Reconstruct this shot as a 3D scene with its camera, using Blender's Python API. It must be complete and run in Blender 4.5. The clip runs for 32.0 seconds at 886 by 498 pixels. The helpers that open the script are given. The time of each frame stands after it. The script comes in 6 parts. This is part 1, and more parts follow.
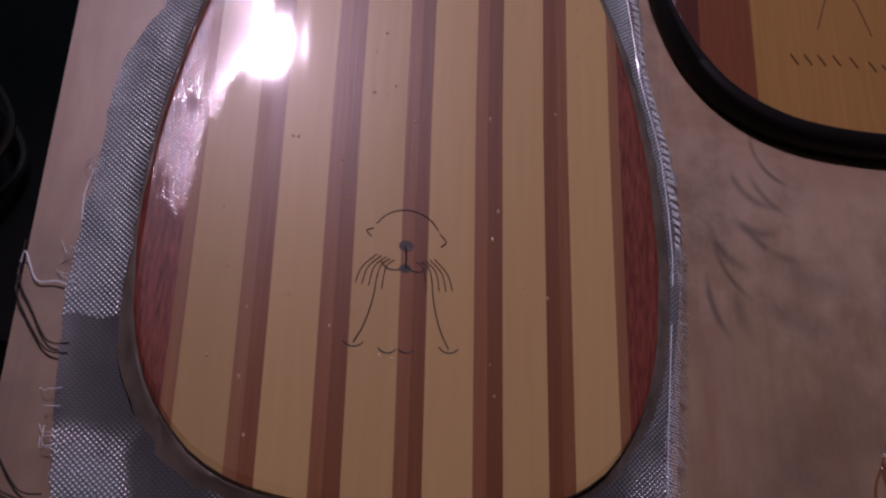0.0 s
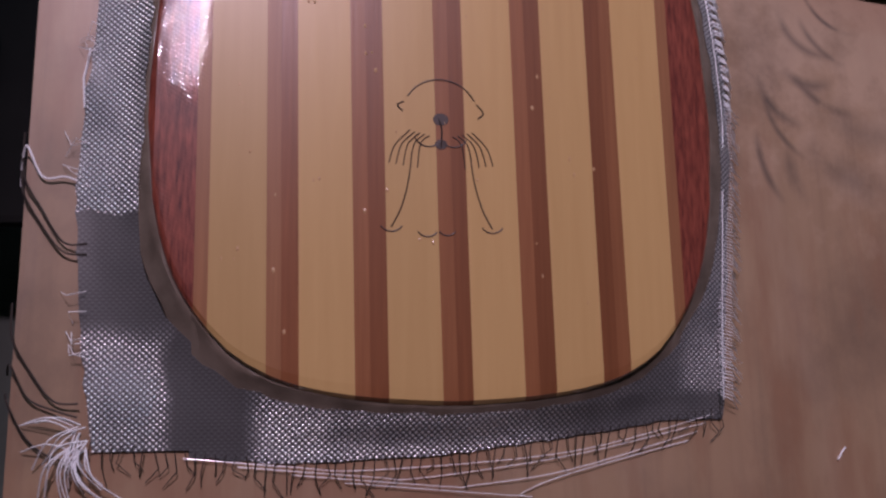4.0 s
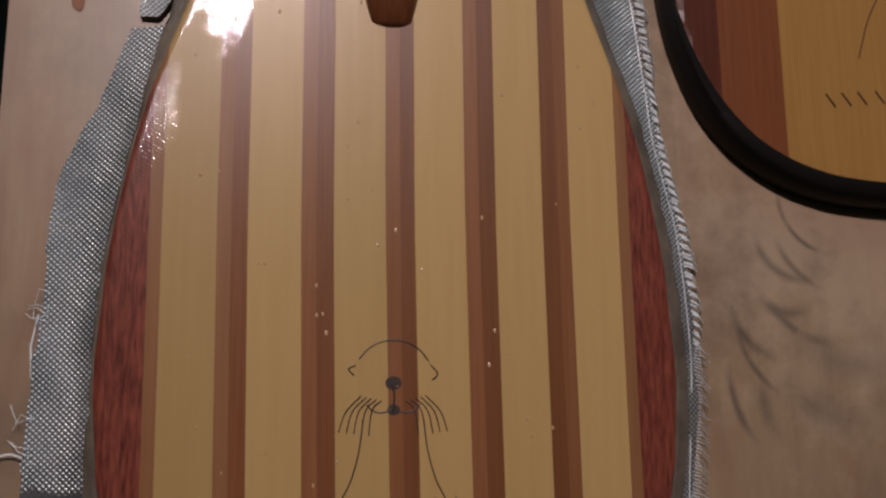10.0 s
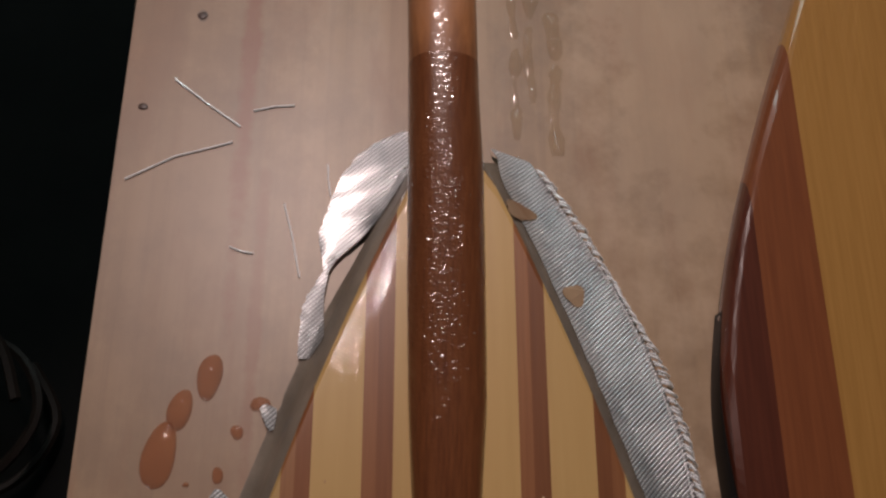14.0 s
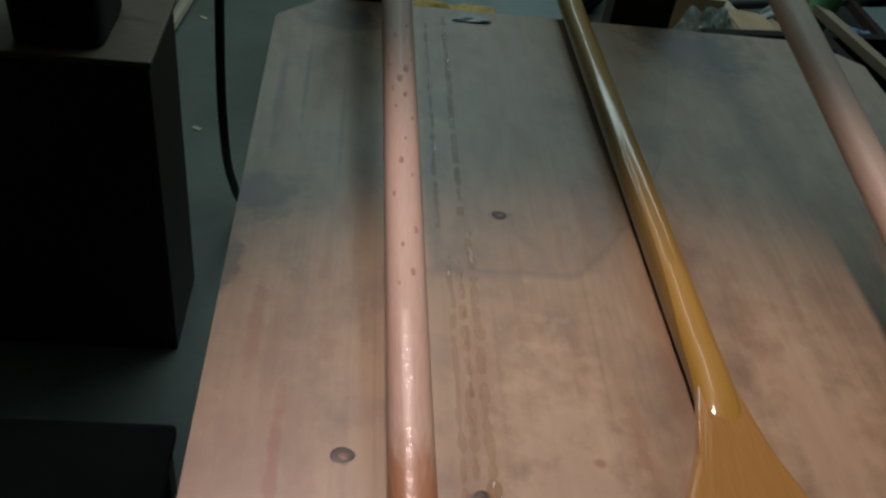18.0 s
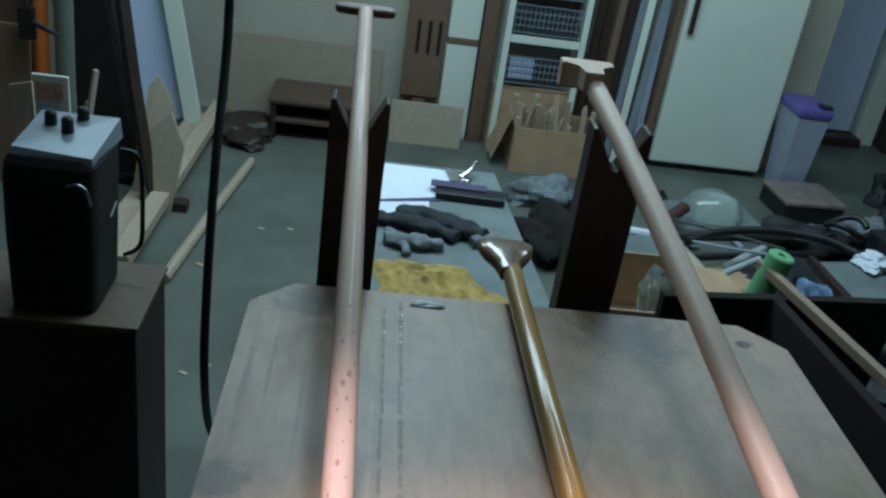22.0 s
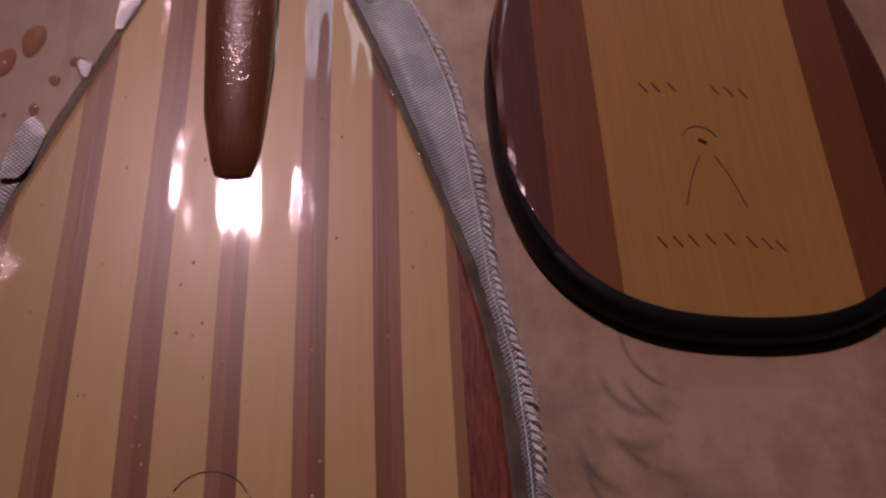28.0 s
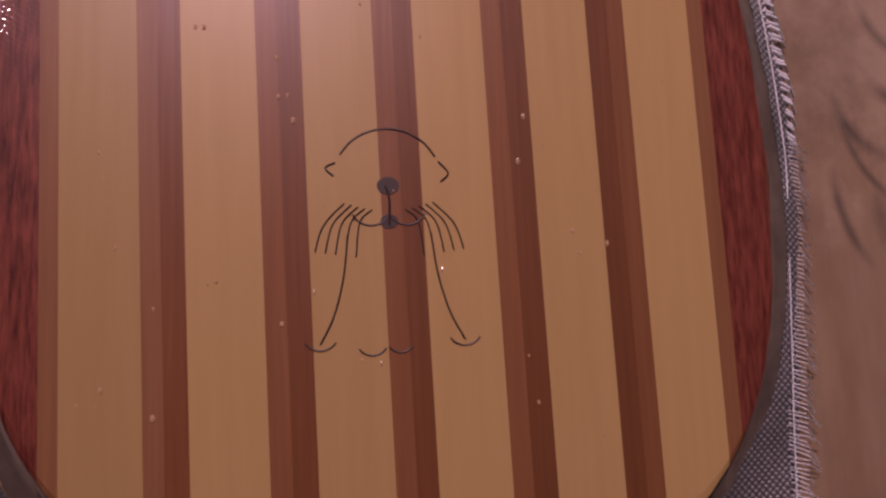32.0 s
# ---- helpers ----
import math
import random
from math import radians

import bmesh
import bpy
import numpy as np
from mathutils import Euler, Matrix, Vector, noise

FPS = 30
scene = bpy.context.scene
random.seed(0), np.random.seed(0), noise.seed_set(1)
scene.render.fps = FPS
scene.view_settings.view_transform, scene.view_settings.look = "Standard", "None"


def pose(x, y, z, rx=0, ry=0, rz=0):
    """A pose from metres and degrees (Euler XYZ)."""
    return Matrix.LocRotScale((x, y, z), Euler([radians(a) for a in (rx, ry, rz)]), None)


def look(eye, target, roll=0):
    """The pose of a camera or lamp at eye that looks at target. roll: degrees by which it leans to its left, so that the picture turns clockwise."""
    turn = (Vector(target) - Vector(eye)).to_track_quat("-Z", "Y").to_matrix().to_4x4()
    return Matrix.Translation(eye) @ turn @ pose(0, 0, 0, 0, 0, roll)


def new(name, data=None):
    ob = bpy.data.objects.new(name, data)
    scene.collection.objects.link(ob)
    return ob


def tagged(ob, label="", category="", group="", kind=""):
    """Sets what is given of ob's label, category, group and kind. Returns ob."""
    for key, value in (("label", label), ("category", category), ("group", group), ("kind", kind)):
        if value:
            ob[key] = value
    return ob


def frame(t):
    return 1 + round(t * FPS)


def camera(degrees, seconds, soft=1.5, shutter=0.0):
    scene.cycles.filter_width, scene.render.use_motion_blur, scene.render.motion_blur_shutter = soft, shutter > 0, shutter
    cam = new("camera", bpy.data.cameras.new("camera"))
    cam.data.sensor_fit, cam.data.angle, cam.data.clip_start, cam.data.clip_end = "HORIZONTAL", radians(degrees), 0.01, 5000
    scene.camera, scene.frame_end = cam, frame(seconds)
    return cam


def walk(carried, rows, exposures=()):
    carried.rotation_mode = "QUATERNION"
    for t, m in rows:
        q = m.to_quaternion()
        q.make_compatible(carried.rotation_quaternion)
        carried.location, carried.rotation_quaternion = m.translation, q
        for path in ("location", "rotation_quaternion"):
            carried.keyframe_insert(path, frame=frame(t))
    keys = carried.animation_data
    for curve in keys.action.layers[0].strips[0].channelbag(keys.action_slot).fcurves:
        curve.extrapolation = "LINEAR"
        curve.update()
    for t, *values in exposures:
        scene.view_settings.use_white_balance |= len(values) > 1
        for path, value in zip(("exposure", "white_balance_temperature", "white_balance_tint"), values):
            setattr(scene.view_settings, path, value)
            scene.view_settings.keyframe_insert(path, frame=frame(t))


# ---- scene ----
LENS = 52.22
# seconds, eye in metres, turn in degrees
PATH = [
    (0.0, -0.2820, -0.0595, 0.3856, 20.55, -10.47, 1.79),
    (0.5, -0.2902, -0.1024, 0.3905, 21.41, -10.40, 0.57),
    (1.0, -0.3010, -0.1029, 0.3798, 21.62, -11.10, -1.06),
    (1.5, -0.3037, -0.0896, 0.3779, 21.55, -10.56, -1.61),
    (2.0, -0.3014, -0.0791, 0.3756, 20.69, -10.42, -1.46),
    (2.5, -0.3005, -0.0588, 0.3706, 18.01, -10.27, -1.82),
    (3.0, -0.3099, -0.0502, 0.3606, 15.24, -11.01, -1.30),
    (3.5, -0.3004, -0.0463, 0.3591, 11.63, -10.88, -1.32),
    (5.5, -0.3102, -0.0255, 0.3596, 11.42, -10.88, -0.21),
    (6.0, -0.2999, -0.0277, 0.3610, 12.27, -10.33, -1.05),
    (6.5, -0.2918, -0.0282, 0.3677, 12.69, -9.69, -1.71),
    (7.0, -0.2915, -0.0299, 0.3660, 12.92, -9.64, -1.37),
    (7.5, -0.2964, -0.0207, 0.3680, 12.49, -10.07, -1.54),
    (8.0, -0.2976, -0.0158, 0.3663, 12.03, -10.32, -1.58),
    (8.5, -0.2970, -0.0077, 0.3666, 11.81, -10.21, -2.08),
    (9.0, -0.2921, 0.0049, 0.3690, 11.71, -9.90, -1.68),
    (9.5, -0.2859, 0.0311, 0.3687, 10.64, -10.05, -1.45),
    (10.0, -0.2707, 0.0677, 0.3760, 11.01, -8.80, -0.81),
    (10.5, -0.2624, 0.0956, 0.3737, 12.17, -7.78, -1.26),
    (11.0, -0.2717, 0.1193, 0.3740, 13.40, -8.24, -1.38),
    (11.5, -0.2841, 0.1458, 0.3706, 14.67, -8.54, -1.96),
    (12.0, -0.2811, 0.1431, 0.3771, 14.52, -8.68, -1.07),
    (12.5, -0.2878, 0.1615, 0.3777, 16.47, -8.31, -0.38),
    (13.0, -0.2850, 0.1887, 0.3821, 18.43, -7.64, -1.79),
    (13.5, -0.2797, 0.2104, 0.3913, 19.41, -6.19, -1.14),
    (14.0, -0.2755, 0.2314, 0.4050, 21.01, -5.59, -0.24),
    (14.5, -0.2754, 0.2511, 0.4102, 22.39, -4.69, 0.38),
    (16.5, -0.3210, 0.2568, 0.4389, 34.91, -7.68, -2.35),
    (17.0, -0.3070, 0.2331, 0.4712, 38.56, -7.12, -1.71),
    (17.5, -0.2956, 0.2128, 0.5176, 43.57, -6.43, -2.21),
    (18.0, -0.2952, 0.1850, 0.5447, 48.91, -6.93, -2.50),
    (18.5, -0.2778, 0.1519, 0.5637, 53.38, -8.08, -2.83),
    (19.0, -0.2748, 0.1379, 0.6069, 55.67, -8.59, -3.53),
    (19.5, -0.2624, 0.1407, 0.6261, 60.56, -7.30, -3.26),
    (20.0, -0.2625, 0.1427, 0.6446, 62.86, -7.63, -2.68),
    (20.5, -0.2588, 0.1421, 0.6634, 64.09, -7.78, -2.62),
    (21.0, -0.2550, 0.1440, 0.6729, 63.21, -7.21, -2.08),
    (21.5, -0.2500, 0.1417, 0.6797, 63.07, -7.26, -2.23),
    (22.0, -0.2540, 0.1435, 0.6685, 62.86, -7.65, -2.21),
    (22.5, -0.2535, 0.1368, 0.6655, 62.33, -8.01, -2.25),
    (23.0, -0.2550, 0.1380, 0.6415, 61.71, -8.08, -2.37),
    (23.5, -0.2585, 0.1350, 0.6170, 59.93, -9.53, -1.91),
    (24.0, -0.2548, 0.1093, 0.6053, 57.23, -10.10, -2.30),
    (24.5, -0.2669, 0.0768, 0.5845, 54.27, -10.19, -2.56),
    (25.0, -0.2859, 0.0958, 0.5731, 49.87, -11.94, -3.09),
    (25.5, -0.2941, 0.0794, 0.5547, 44.52, -13.57, -3.61),
    (26.0, -0.2688, 0.0126, 0.5388, 41.48, -15.15, -2.76),
    (26.5, -0.2560, -0.0297, 0.5053, 39.47, -13.56, -2.26),
    (28.5, -0.1908, 0.0111, 0.3424, 24.54, -6.90, -2.48),
    (29.0, -0.2154, -0.0026, 0.3248, 20.10, -6.17, -2.29),
    (29.5, -0.2324, -0.0011, 0.3092, 15.87, -6.51, -2.91),
    (30.0, -0.2514, 0.0072, 0.3055, 12.66, -6.24, -3.09),
    (30.5, -0.2550, 0.0154, 0.2873, 11.38, -7.76, -3.38),
    (31.0, -0.2484, 0.0224, 0.2732, 10.16, -8.18, -3.92),
    (31.5, -0.2540, 0.0290, 0.2632, 9.53, -8.47, -3.38),
    (32.0, -0.2583, 0.0220, 0.2696, 9.82, -8.23, -2.91),
]
cam = camera(LENS, 32.0, soft=2.5)
# exposure in stops, white balance in kelvin and tint
LOOK = [(0.0, -1.70, 5600, 38), (1.0, -1.39, 5650, 42), (2.0, -1.43, 5720, 42), (3.0, -1.12, 5630, 38), (3.5, -1.02, 5630, 38), (5.5, -0.91, 6130, 8), (9.0, -1.07, 6080, 6), (11.0, -1.35, 6220, 6), (12.0, -1.45, 6320, 6), (13.0, -1.46, 6600, 8), (14.5, -1.50, 6650, 9), (17.0, -1.47, 6750, 10), (18.3, -1.14, 6550, 10), (19.0, -0.88, 6400, 8),
        (19.6, -0.5, 6100, 10), (20.2, -0.18, 5900, 11), (22.5, -0.08, 5950, 14), (23.0, -0.1, 6200, 22), (23.6, -0.4, 6500, 36), (24.5, -0.95, 6800, 48), (25.0, -1.23, 7200, 48), (26.5, -1.80, 7200, 48), (28.5, -1.9, 6800, 52), (29.3, -1.76, 6750, 52), (30.0, -1.42, 6750, 46), (31.0, -1.26, 6900, 52), (32.0, -1.24, 6850, 56)]
walk(cam, [(t, pose(x, y, z, rx, ry, rz)) for t, x, y, z, rx, ry, rz in PATH], LOOK)

# The top of the workbench is z = 0; the floor of the workshop lies below it.
FLOOR = -0.95

# ---- light ----
world = bpy.data.worlds.new("workshop_air")
scene.world = world
world.use_nodes = True
world.node_tree.nodes["Background"].inputs[0].default_value = (0.5, 0.62, 0.62, 1)
world.node_tree.nodes["Background"].inputs[1].default_value = 0.015


def lamp(name, kind, m, energy, color):
    ob = new(name, bpy.data.lights.new(name, kind))
    ob.matrix_world = m
    ob.data.energy, ob.data.color = energy, color
    return ob


# work lamp over the bench, its beam ends along a line across the board
work = lamp("work_lamp", "SPOT", look((-0.385, 0.985, 1.42), (-0.03, 0.29, 0.0)), 153.0, (1.0, 0.785, 0.765))
work.data.spot_size, work.data.spot_blend, work.data.shadow_soft_size = radians(50), 0.68, 0.052
# unseen cool ceiling light: a narrow tube, and a wide fill added to soften shade and reach the door
tube_a = lamp("tube_light", "AREA", pose(-0.12, 2.75, 1.56), 17.0, (0.74, 1.0, 1.04))
tube_a.data.shape, tube_a.data.size, tube_a.data.size_y = "RECTANGLE", 0.14, 2.6
cool_fill = lamp("cool_fill_light", "AREA", pose(0.4, 3.1, 1.55), 53.0, (0.74, 1.0, 1.04))
cool_fill.data.shape, cool_fill.data.size, cool_fill.data.size_y = "RECTANGLE", 3.6, 0.4


# ---- materials ----
def shader(name):
    m = bpy.data.materials.new(name)
    m.use_nodes = True
    nt = m.node_tree
    return m, nt, nt.nodes["Principled BSDF"]


def node(nt, kind, **values):
    n = nt.nodes.new(kind)
    for k, v in values.items():
        n.inputs[k.replace("_", " ")].default_value = v
    return n


def ramp(nt, source, stops):
    r = nt.nodes.new("ShaderNodeValToRGB")
    nt.links.new(source, r.inputs[0])
    while len(r.color_ramp.elements) < len(stops):
        r.color_ramp.elements.new(0.5)
    for e, (p, c) in zip(r.color_ramp.elements, stops):
        e.position, e.color = p, (*c, 1)
    return r.outputs[0]


def mix(nt, a, b, fac, mode="MIX"):
    n = nt.nodes.new("ShaderNodeMix")
    n.data_type, n.blend_type = "RGBA", mode
    for socket, v in ((n.inputs[0], fac), (n.inputs[6], a), (n.inputs[7], b)):
        if isinstance(v, bpy.types.NodeSocket):
            nt.links.new(v, socket)
        else:
            socket.default_value = v if isinstance(v, float) else (*v, 1)
    return n.outputs[2]


def coords(nt, scale, turn=0.0):
    c = nt.nodes.new("ShaderNodeTexCoord")
    m = nt.nodes.new("ShaderNodeMapping")
    m.inputs["Scale"].default_value = scale
    m.inputs["Rotation"].default_value = (0, 0, turn)
    nt.links.new(c.outputs["Object"], m.inputs["Vector"])
    return m.outputs[0]


def noise_of(nt, scale, size, detail=4.0, rough=0.55, turn=0.0):
    n = node(nt, "ShaderNodeTexNoise", Scale=size, Detail=detail, Roughness=rough)
    nt.links.new(coords(nt, scale, turn), n.inputs["Vector"])
    return n.outputs[0]


def bump(nt, bsdf, height, strength, distance=0.001):
    b = node(nt, "ShaderNodeBump", Strength=strength, Distance=distance)
    nt.links.new(height, b.inputs["Height"])
    nt.links.new(b.outputs[0], bsdf.inputs["Normal"])
    return b


def wood(name, dark, light, rough=0.5, coat=0.0, grain=(60, 3, 60), stain=0.25, coat_rough=0.115, coat_bump=0.0, dot=0.30, dot_size=380.0, cover=0.62, sharp=0.22, print_through=False, dry_end=None):
    m, nt, b = shader(name)
    g = noise_of(nt, grain, 6.0, 6.0, 0.6)
    col = ramp(nt, g, [(0.5 - sharp, dark), (0.5 + sharp, light)])
    big = noise_of(nt, (3, 1.2, 3), 4.0, 3.0)
    col = mix(nt, col, tuple(c * 0.62 for c in dark), ramp(nt, big, [(0.45, (0, 0, 0)), (0.85, (stain,) * 3)]))
    tone = nt.nodes.new("ShaderNodeObjectInfo")
    col = mix(nt, col, ramp(nt, tone.outputs["Random"], [(0.0, (0.86,) * 3), (1.0, (1.08,) * 3)]), 1.0, "MULTIPLY")
    nt.links.new(col, b.inputs["Base Color"])
    b.inputs["Roughness"].default_value = rough
    bump(nt, b, g, 0.12, 0.0006)
    if coat:
        b.inputs["Coat Weight"].default_value = coat
        b.inputs["Coat Roughness"].default_value = coat_rough
        b.inputs["Specular IOR Level"].default_value = 0.42 if print_through else 0.32
        if coat_bump:
            w = noise_of(nt, (1, 0.22, 1) if print_through else (1, 0.6, 1), 30.0, 2.0)
            k = node(nt, "ShaderNodeBump", Strength=coat_bump, Distance=0.0045 if print_through else 0.002)
            nt.links.new(w, k.inputs["Height"])
            if print_through:
                # the resin lies smooth on the blade and in runs beside the shaft
                runs = node(nt, "ShaderNodeMapRange")
                at_y = nt.nodes.new("ShaderNodeSeparateXYZ")
                nt.links.new(coords(nt, (1, 1, 1)), at_y.inputs[0])
                nt.links.new(at_y.outputs[1], runs.inputs[0])
                runs.inputs[1].default_value, runs.inputs[2].default_value, runs.inputs[3].default_value, runs.inputs[4].default_value = 0.10, 0.21, 0.10, coat_bump
                nt.links.new(runs.outputs[0], k.inputs["Strength"])
            where = ramp(nt, noise_of(nt, (1, 0.5, 1), 14.0, 3.0), [(cover, (0, 0, 0)), (cover + 0.12, (1, 1, 1))])
            if dry_end is not None:
                at_y = nt.nodes.new("ShaderNodeSeparateXYZ")
                nt.links.new(coords(nt, (1, 1, 1)), at_y.inputs[0])
                fade = node(nt, "ShaderNodeMapRange")
                nt.links.new(at_y.outputs[1], fade.inputs[0])
                fade.inputs[1].default_value, fade.inputs[2].default_value = dry_end, dry_end + 0.06
                where = mix(nt, where, fade.outputs[0], 1.0, "MULTIPLY")
            if print_through:
                tc = nt.nodes.new("ShaderNodeTexCoord")
                sp = nt.nodes.new("ShaderNodeSeparateXYZ")
                nt.links.new(tc.outputs["Object"], sp.inputs[0])
                rise = nt.nodes.new("ShaderNodeMapRange")
                taper = node(nt, "ShaderNodeMapRange")
                nt.links.new(sp.outputs[1], taper.inputs[0])
                taper.inputs[1].default_value, taper.inputs[2].default_value, taper.inputs[3].default_value, taper.inputs[4].default_value = 0.07, 0.34, 0.0, 0.09
                inset = nt.nodes.new("ShaderNodeMath")
                inset.operation = "SUBTRACT"
                nt.links.new(sp.outputs[0], inset.inputs[0])
                nt.links.new(taper.outputs[0], inset.inputs[1])
                nt.links.new(inset.outputs[0], rise.inputs[0])
                rise.inputs[1].default_value, rise.inputs[2].default_value, rise.inputs[3].default_value, rise.inputs[4].default_value = -0.106, -0.084, 0.75, 0.0
                patchy = ramp(nt, noise_of(nt, (1, 0.5, 1), 40.0, 3.0), [(0.36, (0, 0, 0)), (0.56, (1, 1, 1))])
                where = mix(nt, mix(nt, where, (0.4, 0.4, 0.4), 1.0, "MULTIPLY"), mix(nt, patchy, rise.outputs[0], 1.0, "MULTIPLY"), 1.0, "ADD")
            grain_dots = noise_of(nt, (1, 1, 1), dot_size, 1.0)
            if print_through:
                for turn in (0.55, 2.12):
                    thread = nt.nodes.new("ShaderNodeTexWave")
                    thread.bands_direction = "X"
                    thread.inputs["Scale"].default_value = 1.0
                    nt.links.new(coords(nt, (200, 200, 200), turn), thread.inputs["Vector"])
                    grain_dots = mix(nt, grain_dots, thread.outputs[0], 0.25)
            dots = mix(nt, where, grain_dots, 1.0, "MULTIPLY")
            k2 = node(nt, "ShaderNodeBump", Strength=dot, Distance=0.0012)
            nt.links.new(dots, k2.inputs["Height"])
            nt.links.new(k.outputs[0], k2.inputs["Normal"])
            nt.links.new(k2.outputs[0], b.inputs["Coat Normal"])
    return m


def plain(name, color, rough=0.5, metal=0.0, vary=0.25, size=12.0, relief=0.1, coat=0.0, speck=0.5):
    m, nt, b = shader(name)
    n = noise_of(nt, (1, 1, 1), size, 5.0)
    fine = noise_of(nt, (1, 1, 1), size * 14, 3.0)
    col = ramp(nt, n, [(0.3, tuple(c * (1 - vary) for c in color)), (0.7, tuple(min(1, c * (1 + vary * 0.5)) for c in color))])
    col = mix(nt, col, tuple(c * 0.7 for c in color), ramp(nt, fine, [(0.55, (0, 0, 0)), (0.8, (speck,) * 3)]))
    nt.links.new(col, b.inputs["Base Color"])
    b.inputs["Roughness"].default_value, b.inputs["Metallic"].default_value = rough, metal
    b.inputs["Coat Weight"].default_value = coat
    if relief:
        bump(nt, b, fine, relief, 0.001)
    return m


def spotted(name):
    """The bench board: faint straight grain, cloudy stains, knots and scuffs at their own places."""
    m, nt, b = shader(name)
    g = noise_of(nt, (26, 0.9, 26), 4.0, 5.0, 0.5)
    col = ramp(nt, g, [(0.25, (0.305, 0.205, 0.120)), (0.75, (0.362, 0.248, 0.150))])
    fine = noise_of(nt, (55, 0.9, 60), 3.0, 6.0, 0.65)
    col = mix(nt, col, (0.17, 0.112, 0.075), ramp(nt, fine, [(0.50, (0, 0, 0)), (0.75, (0.42,) * 3)]))
    cloud = noise_of(nt, (3.4, 2.4, 4), 4.2, 7.0, 0.66)
    col = mix(nt, col, (0.165, 0.112, 0.074), ramp(nt, cloud, [(0.47, (0, 0, 0)), (0.70, (0.85,) * 3)]))
    pale = noise_of(nt, (6, 1.6, 7), 3.0, 4.0)
    col = mix(nt, col, (0.40, 0.30, 0.225), ramp(nt, pale, [(0.55, (0, 0, 0)), (0.8, (0.5,) * 3)]))
    warm = noise_of(nt, (9, 2.2, 7), 3.4, 5.0, 0.6)
    col = mix(nt, col, (0.245, 0.125, 0.068), ramp(nt, warm, [(0.50, (0, 0, 0)), (0.66, (0.62,) * 3)]))
    rag = noise_of(nt, (1, 1, 1), 38.0, 5.0, 0.65)
    streak = noise_of(nt, (15, 9, 1), 3.0, 5.0, 0.65)
    # place, radii, strength, and 0 for a dark mark, 1 for a reddish one, 2 for a broad paler patch, 3 for a broad
    # duller one
    for x, y, rx, ry, k, tint in ((-0.01, 0.19, 0.11, 0.15, 0.55, 2), (-0.115, 0.52, 0.065, 0.22, 0.50, 2), (0.10, 0.62, 0.06, 0.16, 0.40, 2), (-0.365, 0.40, 0.075, 0.22, 0.42, 3), (-0.36, 0.62, 0.07, 0.20, 0.35, 3), (-0.285, 0.578, 0.0085, 0.0095, 0.9, 0), (-0.187, 0.545, 0.011, 0.007, 0.85, 0), (-0.144, 0.866, 0.011, 0.008, 0.75, 0), (-0.315, 1.25, 0.06, 0.05, 0.7, 0), (0.16, 1.24, 0.10, 0.09, 0.75, 0),
                                  (-0.375, 0.88, 0.05, 0.045, 0.7, 0), (0.325, 1.245, 0.02, 0.014, 0.8, 0), (-0.334, 0.52, 0.006, 0.17, 0.75, 1), (-0.322, 0.35, 0.004, 0.10, 0.5, 1), (0.33, 0.62, 0.012, 0.009, 0.7, 0), (-0.36, 0.513, 0.003, 0.004, 0.8, 0), (-0.093, 0.579, 0.006, 0.005, 0.6, 1),
                                  (-0.372, 1.04, 0.006, 0.12, 0.55, 0), (-0.345, 1.10, 0.003, 0.13, 0.5, 0), (-0.302, 1.02, 0.003, 0.14, 0.4, 0), (-0.392, 0.78, 0.014, 0.05, 0.6, 0), (0.045, 1.03, 0.05, 0.035, 0.35, 0), (0.13, 1.0, 0.035, 0.05, 0.3, 0), (-0.36, 0.70, 0.008, 0.06, 0.45, 1)):
        mp = nt.nodes.new("ShaderNodeMapping")
        mp.inputs["Scale"].default_value = (0.5 / rx, 0.5 / ry, 0)
        mp.inputs["Location"].default_value = (-0.5 * x / rx, -0.5 * (y - 0.4) / ry, 0)
        tc = nt.nodes.new("ShaderNodeTexCoord")
        nt.links.new(tc.outputs["Object"], mp.inputs[0])
        ln = nt.nodes.new("ShaderNodeVectorMath")
        ln.operation = "LENGTH"
        nt.links.new(mp.outputs[0], ln.inputs[0])
        ad = nt.nodes.new("ShaderNodeMath")
        ad.operation = "ADD"
        nt.links.new(ln.outputs["Value"], ad.inputs[0])
        nt.links.new(rag, ad.inputs[1])
        col = mix(nt, col, ((0.060, 0.042, 0.034), (0.22, 0.085, 0.045), (0.52, 0.385, 0.265), (0.205, 0.130, 0.082))[tint], ramp(nt, ad.outputs[0], [(0.72, (k,) * 3), (1.0, (0, 0, 0))]))
    # old water mark across the far half: a thin dark tide line; the greying behind it also paints in the dimmer light
    # there
    wet_x, wet_y = nt.nodes.new("ShaderNodeTexCoord"), nt.nodes.new("ShaderNodeSeparateXYZ")
    nt.links.new(wet_x.outputs["Object"], wet_y.inputs[0])

    def step(operation, p, q):
        n = nt.nodes.new("ShaderNodeMath")
        n.operation = operation
        for socket, v in zip(n.inputs, (p, q)):
            if isinstance(v, bpy.types.NodeSocket):
                nt.links.new(v, socket)
            else:
                socket.default_value = v
        return n.outputs[0]

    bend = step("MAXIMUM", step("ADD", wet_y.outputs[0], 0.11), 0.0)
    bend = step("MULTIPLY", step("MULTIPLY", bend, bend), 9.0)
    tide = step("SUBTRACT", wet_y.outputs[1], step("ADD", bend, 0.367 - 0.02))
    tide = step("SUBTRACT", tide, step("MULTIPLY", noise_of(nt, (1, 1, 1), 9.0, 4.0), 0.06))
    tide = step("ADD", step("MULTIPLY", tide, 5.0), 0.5)
